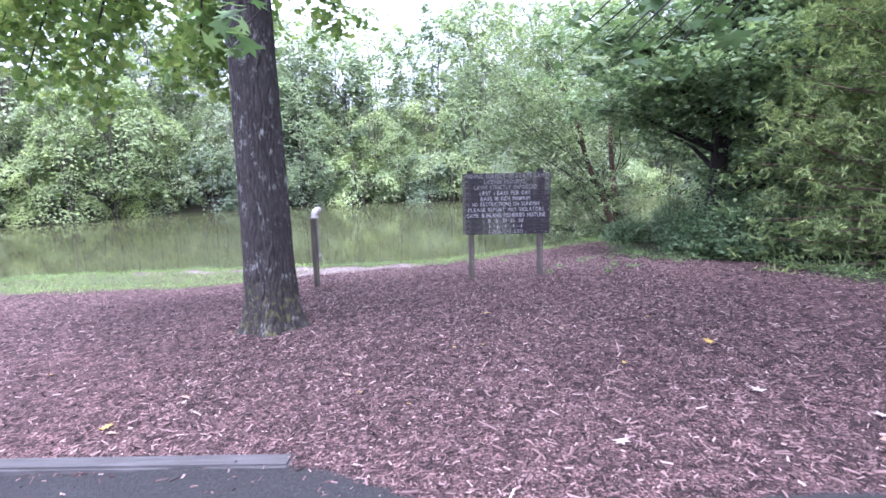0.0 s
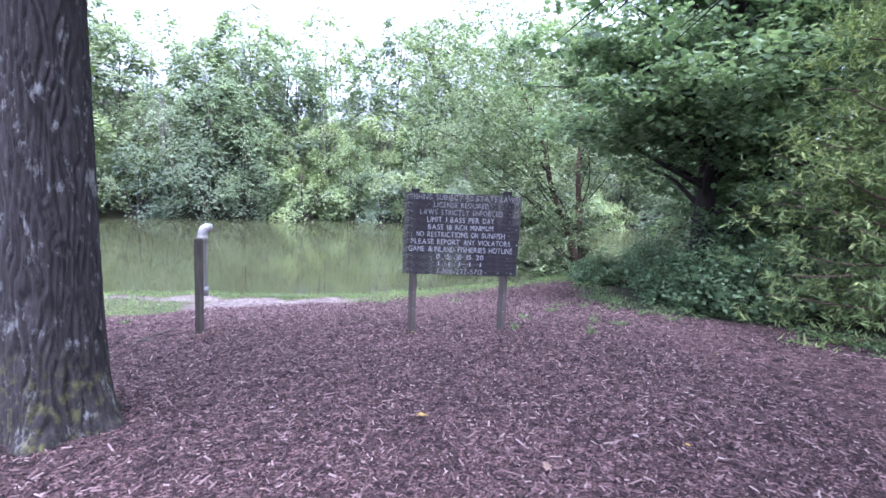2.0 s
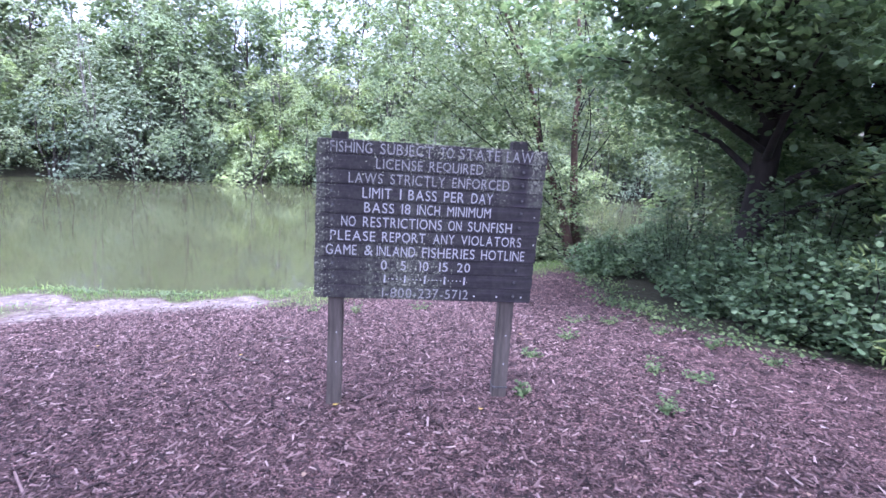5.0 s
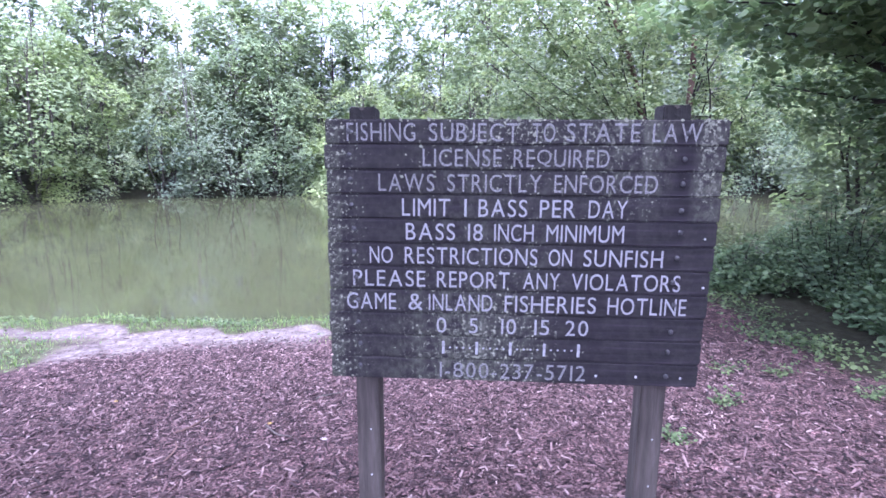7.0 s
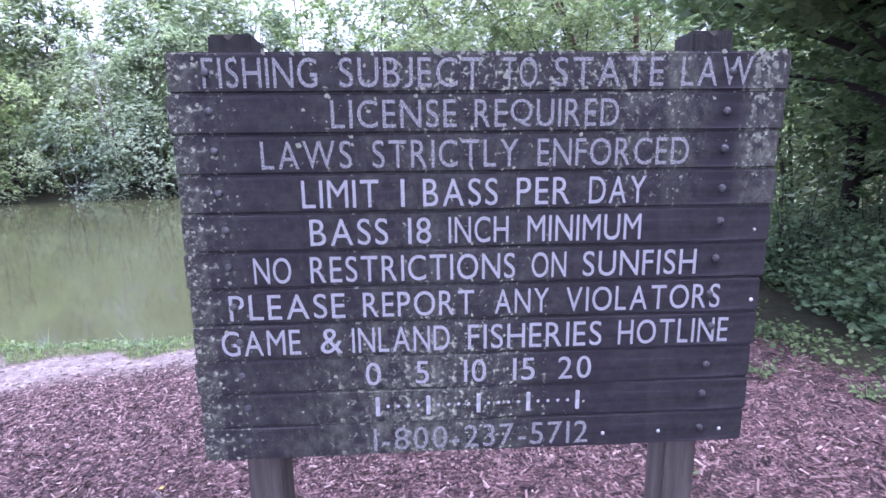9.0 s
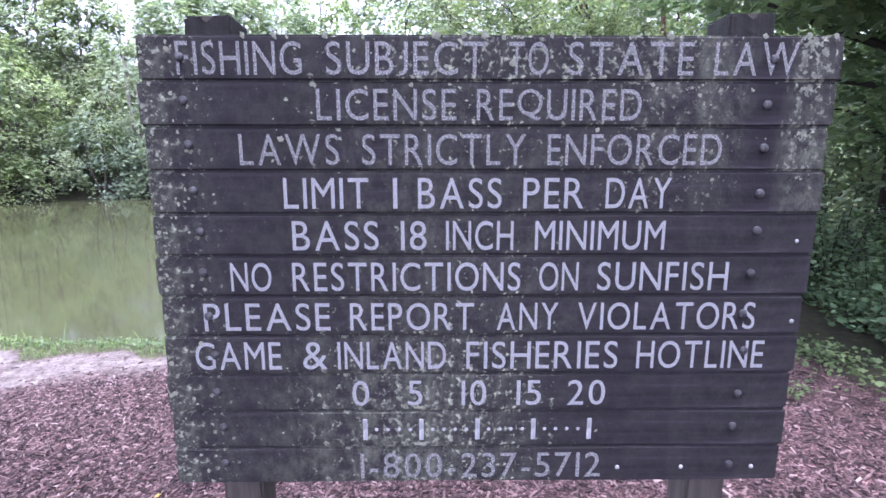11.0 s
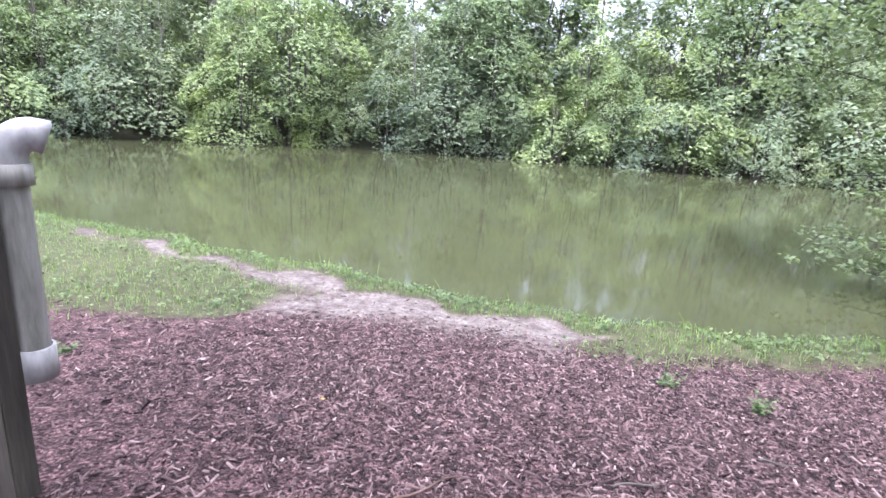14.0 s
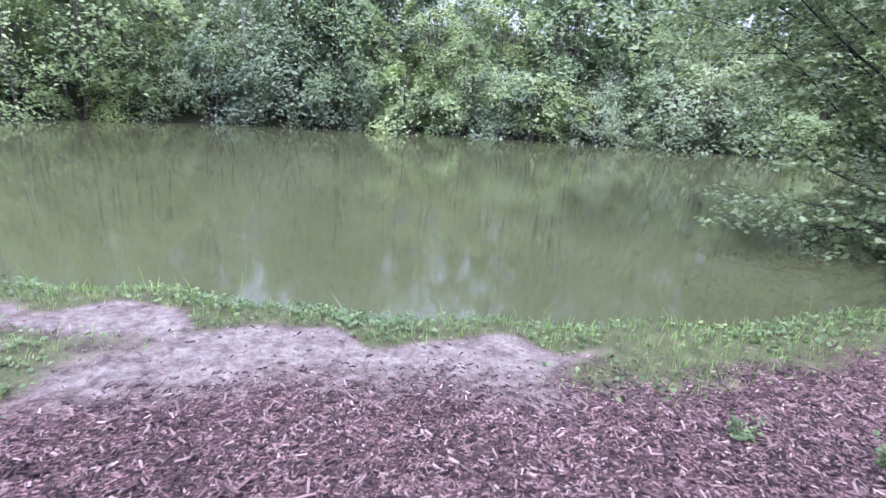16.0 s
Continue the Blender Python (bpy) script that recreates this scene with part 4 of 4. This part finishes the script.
    raw_mesh("crown", v, f, LEAF_ALDER, tree)


alder()


def shade_tree(x0, y0, seed, tall, r0, reach, label, bole=3.2, low=2.4, extra=()):
    """Broad dark maple: forked bole, wide limbs, dense layered leaves."""
    rng = np.random.default_rng(seed)
    z0 = ground_z(x0, y0)
    tree = empty("maple_tree", x0, y0, z0)
    tagged(tree, label, "tree")
    b = bend((0, 0, -0.3), (0.05, 0.0, bole), 6, 0.08, rng)
    limbs = [(b, np.linspace(r0, r0 * 0.78, len(b)))]
    for k in range(2):
        tip = (rng.uniform(0.4, 0.9) * (1 if k else -1), rng.uniform(-0.4, 0.4), tall * 0.85)
        pth = bend(b[-1], tip, 6, 0.25, rng)
        limbs.append((pth, np.linspace(r0 * 0.62, 0.04, len(pth))))
    pts = []
    for tip in extra:
        rel = np.array(tip) - (x0, y0, z0)
        pth = bend((0.05, 0, max(1.7, rel[2] - 0.9)), tuple(rel), 8, 0.15, rng, 0.25)
        limbs.append((pth, np.linspace(0.05, 0.005, len(pth))))
        for c in np.array(pth)[3:]:
            pts.append(cloud(c + rng.normal(0, 1, (4, 3)) * (0.36, 0.36, 0.10), [0.36] * 4, 40, rng, 0.35, 0.2))
    for k in range(46):
        a = 2.399 * k
        h = low + (tall - low) * (k / 46) ** 0.85
        rad = reach * (1 - 0.55 * (h - low) / (tall - low)) * rng.uniform(0.7, 1.05)
        tip = (math.cos(a) * rad, math.sin(a) * rad, h + rng.uniform(-0.3, 0.3))
        start = (0.05, 0, max(low * 0.7, h - 0.5 - 0.2 * rad))
        pth = bend(start, tip, 6, 0.16, rng, 0.2)
        if tip[0] < -1.0 and tip[2] < 2.9:
            continue
        limbs.append((pth, np.linspace(0.06, 0.006, len(pth))))
        pa = np.array(pth)
        for q in range(2, len(pa)):
            c = pa[q] + rng.normal(0, 1, (4, 3)) * (0.42, 0.42, 0.15)
            pts.append(cloud(c, [0.42] * 4, 42, rng, 0.4, 0.2))
    v, f = trunk_limbs(limbs, 8)
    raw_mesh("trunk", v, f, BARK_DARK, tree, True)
    v, f = leaves(np.vstack(pts), 0.092, rng, LEAF_NEAR, LEAF_NEAR_F, 0.3, 0.8)
    raw_mesh("crown", v, f, LEAF_MAPLE, tree)


shade_tree(4.95, 3.6, 31, 8.5, 0.21, 3.3, "dark forked maple shading the pond bank behind bushes", 3.2, 1.6,
           [(1.8, 2.8, 2.75), (3.1, 1.0, 3.45), (3.5, 0.6, 3.3), (2.4, 1.9, 3.2), (1.5, 3.6, 3.6), (1.4, 2.6, 4.2), (2.2, 1.4, 4.4), (4.2, 6.3, 3.2), (5.1, 5.6, 3.2), (4.6, 4.6, 3.4), (3.6, 4.4, 3.6), (3.0, 3.0, 4.2), (4.0, 5.0, 4.4)])
shade_tree(7.6, 4.6, 32, 8.0, 0.17, 3.0, "slim dark maple deep in the shade", 3.6, 1.8)
shade_tree(8.6, 8.6, 33, 9.0, 0.18, 3.2, "dark maple on the inlet bank behind other trees", 3.6, 1.6)


def cedar(x0, y0):
    """Red cedar: sprays of fine feathery shoots down to the ground."""
    rng = np.random.default_rng(41)
    z0 = ground_z(x0, y0)
    tree = empty("cedar_tree", x0, y0, z0)
    tagged(tree, "dense feathery yellow-green red cedar at the mulch edge", "tree")
    b = bend((0, 0, -0.3), (0, 0.1, 6.5), 6, 0.05, rng)
    limbs = [(b, np.linspace(0.17, 0.03, len(b)))]
    pts, dirs = [], []
    for k in range(170):
        a = 2.399 * k
        h = 0.25 + 6.2 * (k / 170)
        rad = 2.05 * (1 - (h / 7.4) ** 1.6) * rng.uniform(0.75, 1.08)
        tip = np.array((math.cos(a) * rad, math.sin(a) * rad, h + 0.25 * rad * rng.uniform(-0.4, 0.8) - (0.25 if h < 1 else 0)))
        pth = np.array(bend((0, 0, max(0.1, h - 0.25)), tuple(tip), 6, 0.1, rng))
        limbs.append((pth, np.linspace(0.03, 0.004, 7)))
        for q in range(2, 7):
            for e_ in rng.normal(0, 1, (4, 3)) * (0.2, 0.2, 0.13):
                pts.append(pth[q] + e_ + rng.normal(0, 1, (11, 3)) * (0.06, 0.06, 0.05))
    pts = np.vstack(pts)
    pts[:, 2] = np.maximum(pts[:, 2], 0.03)
    v, f = trunk_limbs(limbs, 6)
    raw_mesh("trunk", v, f, BARK_RED, tree, True)
    spray = np.array([(0, 0, 0), (0.11, 0.4, 0.03), (0, 1, -0.05), (-0.11, 0.4, 0.03)])
    a = leaves(pts, 0.115, rng, spray, LEAF_FAR_F, -0.1, 1.3)
    b2 = leaves(pts + rng.normal(0, 0.03, pts.shape), 0.09, rng, spray, LEAF_FAR_F, 0.3, 1.5)
    v, f = merge([a, b2])
    raw_mesh("crown", v, f, LEAF_CEDAR, tree)


cedar(5.65, -0.5)


def sweetgum():
    """Sweetgum beside the car park; two long limbs hang over the walk."""
    rng = np.random.default_rng(51)
    x0, y0 = 5.2, -7.2
    z0 = ground_z(x0, y0)
    tree = empty("sweetgum_tree", x0, y0, z0)
    tagged(tree, "sweetgum whose star-leaved limbs hang over the mulch", "tree")
    b = bend((0, 0, -0.3), (0, 0, 8.5), 6, 0.1, rng)
    limbs = [(b, np.linspace(0.19, 0.05, len(b)))]
    pts = []
    tips = [(-1.96, -5.0, 2.42), (-1.75, -5.3, 2.5), (-2.15, -4.8, 2.6), (0.2, -5.0, 2.32), (0.5, -4.8, 2.28), (0.75, -4.9, 2.42), (0.35, -4.5, 2.48), (0.05, -4.75, 2.5), (0.45, -4.95, 2.6), (0.9, -4.6, 2.85), (0.1, -4.3, 2.95), (1.3, -3.9, 3.1), (0.7, -3.6, 3.2), (1.6, -1.5, 2.95), (1.1, -1.2, 3.2), (2.0, -0.6, 3.3), (0.75, -0.9, 3.1), (2.4, -1.8, 3.4), (1.9, -3.0, 3.4)]
    for tip in tips:
        rel = np.array(tip) - (x0, y0, z0)
        midp = (rel[0] * 0.5, rel[1] * 0.5, 4.6)
        pth = bend((0, 0, 4.0), midp, 6, 0.1, rng) + bend(midp, tuple(rel), 7, 0.08, rng)[1:]
        limbs.append((pth, np.linspace(0.05, 0.004, len(pth))))
        for p_ in pth[-4:]:
            pts.append(cloud([np.array(p_)], [0.2], 8, rng, 0.8, 0.2))
    # unseen high crown, added off the trunk's line to shade the walk
    high = rng.normal(0, 1, (150, 3)) * (2.3, 2.2, 0.9) + (-2.4, 2.4, 7.4)
    high = high[high[:, 2] > 6.0]
    for c in high[::5]:
        pth = bend((0, 0, 5.5), tuple(c), 5, 0.2, rng, 0.3)
        limbs.append((pth, np.linspace(0.06, 0.01, len(pth))))
    pts.append(cloud(high, [0.75] * len(high), 70, rng))
    v, f = trunk_limbs(limbs, 7)
    raw_mesh("trunk", v, f, BARK_DARK, tree, True)
    v, f = leaves(np.vstack(pts), 0.108, rng, LEAF_STAR, LEAF_STAR_F, 0.5, 0.9)
    raw_mesh("crown", v, f, LEAF_GUM, tree)


sweetgum()


def bush(x0, y0, seed, r, tall, leaf_size=0.066):
    rng = np.random.default_rng(seed)
    z0 = ground_z(x0, y0)
    b = empty("bush", x0, y0, z0)
    tagged(b, "leafy green shrub with rounded leaves at the mulch edge", "bush", "shrubs under the maples")
    limbs, pts = [], []
    for k in range(34):
        a = 2.399 * k
        rad = r * math.sqrt((k + 0.5) / 34)
        h = tall * (1 - 0.75 * (rad / r) ** 2) * rng.uniform(0.55, 1.1)
        tip = np.array((math.cos(a) * rad, math.sin(a) * rad, max(0.08, h)))
        pth = bend((tip[0] * 0.2, tip[1] * 0.2, -0.05), tuple(tip), 4, 0.06, rng)
        limbs.append((pth, np.linspace(0.012, 0.003, 5)))
        for p_ in pth[1:]:
            pts.append(cloud([np.array(p_)], [0.19], 34, rng, 0.7, 0.2))
    pts = np.vstack(pts)
    pts[:, 2] = np.maximum(pts[:, 2], 0.02)
    v, f = trunk_limbs(limbs, 5)
    raw_mesh("stemwork", v, f, BARK_DARK, b, True)
    v, f = leaves(pts, leaf_size, rng, LEAF_NEAR, LEAF_NEAR_F, 0.2, 0.8)
    raw_mesh("foliage", v, f, LEAF_BUSH, b)


for k, (x, y, r, h) in enumerate([(4.05, 2.7, 0.65, 0.75), (4.05, 1.6, 0.7, 0.85), (4.3, 0.95, 0.8, 1.0), (4.5, 2.3, 0.9, 1.3), (5.4, 1.6, 0.9, 1.3), (4.5, 3.7, 0.7, 0.8),
                                  (5.6, 3.0, 1.0, 1.5), (6.6, 2.2, 1.0, 1.6), (4.9, 5.2, 0.9, 1.1), (6.2, 4.4, 1.0, 1.5), (3.75, 5.6, 0.7, 0.6), (5.4, 6.8, 0.8, 0.9), (7.4, 6.4, 1.0, 1.4)]):
    bush(x, y, 60 + k, r, h * 1.2, 0.062 if k < 4 else 0.056)

# ---- loose cover on the ground ----
M_CHIP, nt, p = material("wood_chip")
cc = ramp(nt, island(nt), [(0, (0.012, 0.0078, 0.008)), (0.35, (0.048, 0.030, 0.030)), (0.70, (0.120, 0.077, 0.075)), (0.93, (0.20, 0.138, 0.131)), (1, (0.31, 0.242, 0.222))])
gr = ramp(nt, noise_tex(nt, 90, 3, coords(nt)), [(0.3, (0.7, 0.7, 0.7)), (0.7, (1.15, 1.15, 1.15))])
nt.links.new(mix(nt, 0.6, cc, gr, "MULTIPLY"), p.inputs["Base Color"])
p.inputs["Roughness"].default_value = 0.85
p.inputs["Specular IOR Level"].default_value = 0.3


def scatter(n, x0, x1, y0, y1, rng, keep):
    """n random places in a box, each kept with the chance that keep gives."""
    x, y = rng.uniform(x0, x1, n), rng.uniform(y0, y1, n)
    ok = rng.uniform(0, 1, n) < keep(x, y)
    return x[ok], y[ok]


def mulch_share(x, y):
    return np.clip(1 - zones(x, y).sum(-1), 0, 1)


def chips(n, box, rng, lo, hi):
    x, y = scatter(n, *box, rng, lambda a, b: 0.05 * (zones(a, b)[..., 0] > 0.3) + 0.06 * (zones(a, b)[..., 2] > 0.3) + mulch_share(a, b) ** 1.5)
    m = len(x)
    L = rng.uniform(lo, hi, m) * rng.choice([0.6, 1, 1, 1.7], m)
    W = np.clip(L * rng.uniform(0.16, 0.42, m), 0.004, 0.014)
    T = rng.uniform(0.003, 0.008, m)
    a = rng.uniform(0, 2 * np.pi, m)
    tip, rol = rng.normal(0, 0.24, m), rng.normal(0, 0.4, m)
    f = np.stack([np.cos(a) * np.cos(tip), np.sin(a) * np.cos(tip), np.sin(tip)], 1)
    sd = np.stack([-np.sin(a), np.cos(a), np.zeros(m)], 1)
    up = np.cross(f, sd)
    sd2 = sd * np.cos(rol)[:, None] + up * np.sin(rol)[:, None]
    up = np.cross(f, sd2)
    c = np.stack([x, y, height(x, y) + T * 0.6 + np.abs(np.sin(tip)) * L * 0.35], 1)
    sh = np.array([(-1, -1, -1), (1, -0.7, -1), (-0.9, -0.5, 1), (0.9, -0.4, 1), (-0.8, 0.5, 0.9), (0.95, 0.4, 0.9), (-1, 1, -1), (0.9, 0.8, -1)]) * 0.5
    v = c[:, None] + f[:, None] * (sh[None, :, 0:1] * L[:, None, None]) + sd2[:, None] * (sh[None, :, 1:2] * W[:, None, None]) + up[:, None] * (sh[None, :, 2:3] * T[:, None, None])
    fc = np.array([(0, 1, 3, 2), (2, 3, 5, 4), (4, 5, 7, 6)])
    return v.reshape(-1, 3), (fc[None] + (np.arange(m) * 8)[:, None, None]).reshape(-1, 4)


rc = np.random.default_rng(71)
v, f = merge([chips(60000, (-3.2, 2.2, -5.9, 3.9), rc, 0.012, 0.034), chips(70000, (-9.0, 4.6, -5.9, 5.0), rc, 0.017, 0.045), chips(1200, (-4, 3, -6.0, 3.0), rc, 0.05, 0.09), chips(26000, (-4.2, 1.4, 1.0, 3.9), rc, 0.010, 0.030)])
tagged(raw_mesh("wood_chips", v, f, M_CHIP), "reddish brown shredded wood mulch chips", "mulch", kind="stuff")


def blades(x, y, rng, lo, hi, wide):
    m = len(x)
    h = rng.uniform(lo, hi, m) * rng.choice([0.6, 1, 1, 1.5], m)
    a = rng.uniform(0, 2 * np.pi, m)
    lean_ = rng.uniform(0.1, 0.7, m) * h
    b = np.stack([x, y, height(x, y) - 0.01], 1)
    side = np.stack([-np.sin(a), np.cos(a), np.zeros(m)], 1) * (wide * rng.uniform(0.6, 1.3, m))[:, None]
    out = np.stack([np.cos(a), np.sin(a), np.zeros(m)], 1)
    m1 = b + out * (lean_ * 0.35)[:, None] + np.array([0, 0, 1]) * (h * 0.6)[:, None]
    t = b + out * lean_[:, None] + np.array([0, 0, 1]) * h[:, None]
    v = np.stack([b - side, b + side, m1 + side * 0.7, m1 - side * 0.7, t + side * 0.1, t - side * 0.1], 1)
    fc = np.array([(0, 1, 2, 3), (3, 2, 4, 5)])
    return v.reshape(-1, 3), (fc[None] + (np.arange(m) * 6)[:, None, None]).reshape(-1, 4)


rg = np.random.default_rng(72)
gshare = lambda a, b: np.clip(zones(a, b)[..., 1], 0, 1) ** 1.5 * (height(a, b) > WATER - 0.12)
x, y = scatter(110000, -13, 3.2, 0.8, 7.0, rg, lambda a, b: gshare(a, b) * np.clip(0.40 + 1.0 * np.exp(-((near_shore(a) - 0.3 - b) / 0.28) ** 2) + 0.3 * (a > -1.4), 0, 1))
g1 = blades(x, y, rg, 0.02, 0.075, 0.0035)
x, y = scatter(2600, -13, 3.2, 0.8, 7.0, rg, lambda a, b: gshare(a, b) * np.exp(-((near_shore(a) - 0.12 - b) / 0.15) ** 2))
g2 = blades(x, y, rg, 0.08, 0.20, 0.003)
tagged(raw_mesh("grass", *merge([g1, g2]), GRASS), "fresh green grass along the pond edge", "grass", kind="stuff")
LEAF_WEED = leaf_material("leaf_weed", [(0, (0.05, 0.085, 0.035)), (0.6, (0.085, 0.135, 0.05)), (1, (0.14, 0.19, 0.08))], 0.35, 0.55, grey=0.15)
x, y = scatter(100000, -13, 3.2, 0.8, 7.0, rg, lambda a, b: gshare(a, b) * np.clip(0.42 + np.exp(-((near_shore(a) - 0.3 - b) / 0.22) ** 2), 0, 1) * (0.55 + 0.45 * np.sin(3.1 * a + 1.3 * b) * np.sin(2.2 * b - 1.7 * a)))
pts = np.stack([x, y, height(x, y) + rg.uniform(0.005, 0.07, len(x))], 1)
v, f = leaves(pts, 0.032, rg, LEAF_NEAR, LEAF_NEAR_F, 0.0, 0.7)
tagged(raw_mesh("ground_weeds", v, f, LEAF_WEED), "low clover-like weeds between the grass", "weeds", kind="stuff")


ru = np.random.default_rng(75)
x, y = scatter(30000, 2.3, 4.8, -2.5, 6.5, ru, lambda a, b: np.exp(-((a - bush_edge(b) - 0.1) / 0.28) ** 2) * (0.35 + 0.65 * (np.sin(4 * a + 3 * b) > 0.1)) * (height(a, b) > WATER + 0.02) * 0.7)
fr = leaves(np.stack([x, y, height(x, y) + ru.uniform(0.01, 0.16, len(x)) * ru.uniform(0.3, 1, len(x))], 1), 0.038, ru, LEAF_NEAR, LEAF_NEAR_F, 0.0, 0.8)
tagged(raw_mesh("undergrowth", *fr, LEAF_WEED), "low leafy undergrowth along the shrubs", "undergrowth", kind="stuff")


def weed(x0, y0, r, tall, seed, leaf_size=0.024):
    rng = np.random.default_rng(seed)
    w = empty("weed", x0, y0, ground_z(x0, y0))
    tagged(w, "small green weed sprouting through the mulch", "weed", "weeds in the mulch")
    limbs, pts = [], []
    for k in range(9):
        a = 2.399 * k
        rad = r * math.sqrt((k + 1) / 9)
        tip = (math.cos(a) * rad, math.sin(a) * rad, tall * rng.uniform(0.4, 1.1))
        pth = bend((0, 0, -0.02), tip, 3, 0.02, rng)
        limbs.append((pth, [0.003, 0.0025, 0.002, 0.001]))
        for p_ in pth[1:]:
            pts.append(cloud([np.array(p_)], [0.028], 4, rng, 0.5, 0.2))
    v, f = trunk_limbs(limbs, 4)
    raw_mesh("stemwork", v, f, LEAF_WEED, w, True)
    pts = np.vstack(pts)
    pts[:, 2] = np.maximum(pts[:, 2], 0.012)
    v, f = leaves(pts, leaf_size, rng, LEAF_NEAR, LEAF_NEAR_F, 0.2, 0.8)
    raw_mesh("foliage", v, f, LEAF_WEED, w)


for k, (x, y, r, h) in enumerate([(-0.6, 2.86, 0.10, 0.14), (1.85, 2.1, 0.26, 0.10), (2.2, 2.0, 0.2, 0.09), (1.5, 1.4, 0.16, 0.10), (1.8, 0.38, 0.14, 0.12), (2.05, 0.2, 0.18, 0.06), (1.5, -0.33, 0.13, 0.14),
                                  (1.0, 0.9, 0.14, 0.06), (0.68, 0.06, 0.09, 0.10), (-1.1, 3.0, 0.12, 0.10), (0.2, 3.1, 0.2, 0.10), (2.5, 1.5, 0.2, 0.1), (2.7, 1.0, 0.16, 0.1), (-4.6, 1.2, 0.12, 0.06), (2.9, 0.5, 0.2, 0.08)]):
    weed(x, y, r * 0.7, h * 0.8, 90 + k)

M_FALL_Y = plain("fallen_leaf_yellow", [(0.3, (0.25, 0.16, 0.03)), (0.7, (0.36, 0.26, 0.05))], 40, 0.7, relief=0.2)
M_FALL_T = plain("fallen_leaf_tan", [(0.3, (0.14, 0.09, 0.06)), (0.7, (0.26, 0.18, 0.13))], 40, 0.7, relief=0.2)
M_FALL_P = plain("fallen_leaf_pale", [(0.3, (0.22, 0.18, 0.17)), (0.7, (0.34, 0.29, 0.28))], 40, 0.7, relief=0.2)


def fallen_leaf(x, y, size, turn, mat, label, shape):
    sh, fc = (LEAF_STAR, LEAF_STAR_F) if shape else (LEAF_OAK, LEAF_OAK_F)
    v = sh * size
    v[:, 2] = 0.02 * np.sin(30 * v[:, 0] + 3) * size * 6 + 0.010 + 0.9 * np.abs(v[:, 0])*0.15
    ob = raw_mesh("fallen_leaf", v, fc, mat)
    so = ob.modifiers.new("thickness", "SOLIDIFY")
    so.thickness = 0.0012
    ob.matrix_world = pose(x, y, ground_z(x, y) + 0.006, 4, -3, turn)
    tagged(ob, label, "leaf", "fallen leaves on the mulch")


rl = random.Random(8)
for x, y, sz, k in [(-0.447, -2.745, 0.10, 0), (0.78, -3.18, 0.06, 2), (0.158, -3.49, 0.10, 1), (1.09, -4.96, 0.12, 2), (1.17, -4.08, 0.10, 0), (-2.72, -4.55, 0.11, 1), (-1.58, -4.31, 0.11, 1), (-3.1, -4.9, 0.09, 0), (-0.25, -4.4, 0.07, 2),
                    (-2.95, -5.0, 0.10, 1), (0.1, -5.4, 0.10, 2), (1.55, -5.3, 0.10, 2), (1.35, -5.5, 0.10, 1)] + [(rl.uniform(-4.5, 3), rl.uniform(-5.2, 1.8), rl.uniform(0.025, 0.05), rl.choice((0, 1, 1, 1, 2))) for _ in range(70)]:
    fallen_leaf(x, y, sz * 0.75, rl.uniform(0, 360), (M_FALL_Y, M_FALL_T, M_FALL_P)[k], ("curled yellow fallen leaf lying on mulch", "dry tan fallen leaf lying on mulch", "pale bleached fallen leaf lying on mulch")[k], k != 1)

for k, (x, y, L, t) in enumerate([(-2.95, 0.05, 0.5, 25), (-3.2, -0.1, 0.4, 60), (-1.95, 1.15, 0.3, 50), (-1.35, 1.0, 0.28, -35), (-1.9, 0.75, 0.22, 100), (-0.6, 2.2, 0.16, 10), (0.9, -1.2, 0.2, 70), (-1.2, 1.6, 0.2, 30)]):
    rng = np.random.default_rng(130 + k)
    pth = [(q[0], q[1], 0.02 + 0.012 * math.sin(9 * q[0])) for q in bend((-L / 2, 0, 0), (L / 2, 0, 0), 7, 0.03, rng)]
    v, f = tube(pth, np.linspace(0.007, 0.003, 8), 6)
    ob = raw_mesh("stick", v, f, BARK_FAR if k % 2 else BARK_RED, None, True)
    ob.matrix_world = pose(x, y, ground_z(x, y), 0, 0, t)
    tagged(ob, "thin dry fallen twig lying on mulch", "stick", "twigs on the mulch")


def fallen_branch(x, y, turn):
    """A forked, bark-covered branch lying in the mulch."""
    rng = np.random.default_rng(151)
    stem_ = bend((-0.55, 0, 0.02), (0.35, 0.05, 0.022), 9, 0.05, rng)
    fork = bend(stem_[5], (0.02, -0.30, 0.018), 6, 0.03, rng)
    v, f = merge([tube(stem_, np.linspace(0.017, 0.007, len(stem_)), 9), tube(fork, np.linspace(0.015, 0.008, len(fork)), 9)])
    v[:, 2] = np.maximum(v[:, 2], 0.0)
    ob = raw_mesh("fallen_branch", v, f, BARK_FAR, None, True)
    ob.matrix_world = pose(x, y, ground_z(x, y), 0, -3, turn)
    tagged(ob, "grey forked dead branch lying on the mulch", "branch")


fallen_branch(-3.62, -0.02, 62)
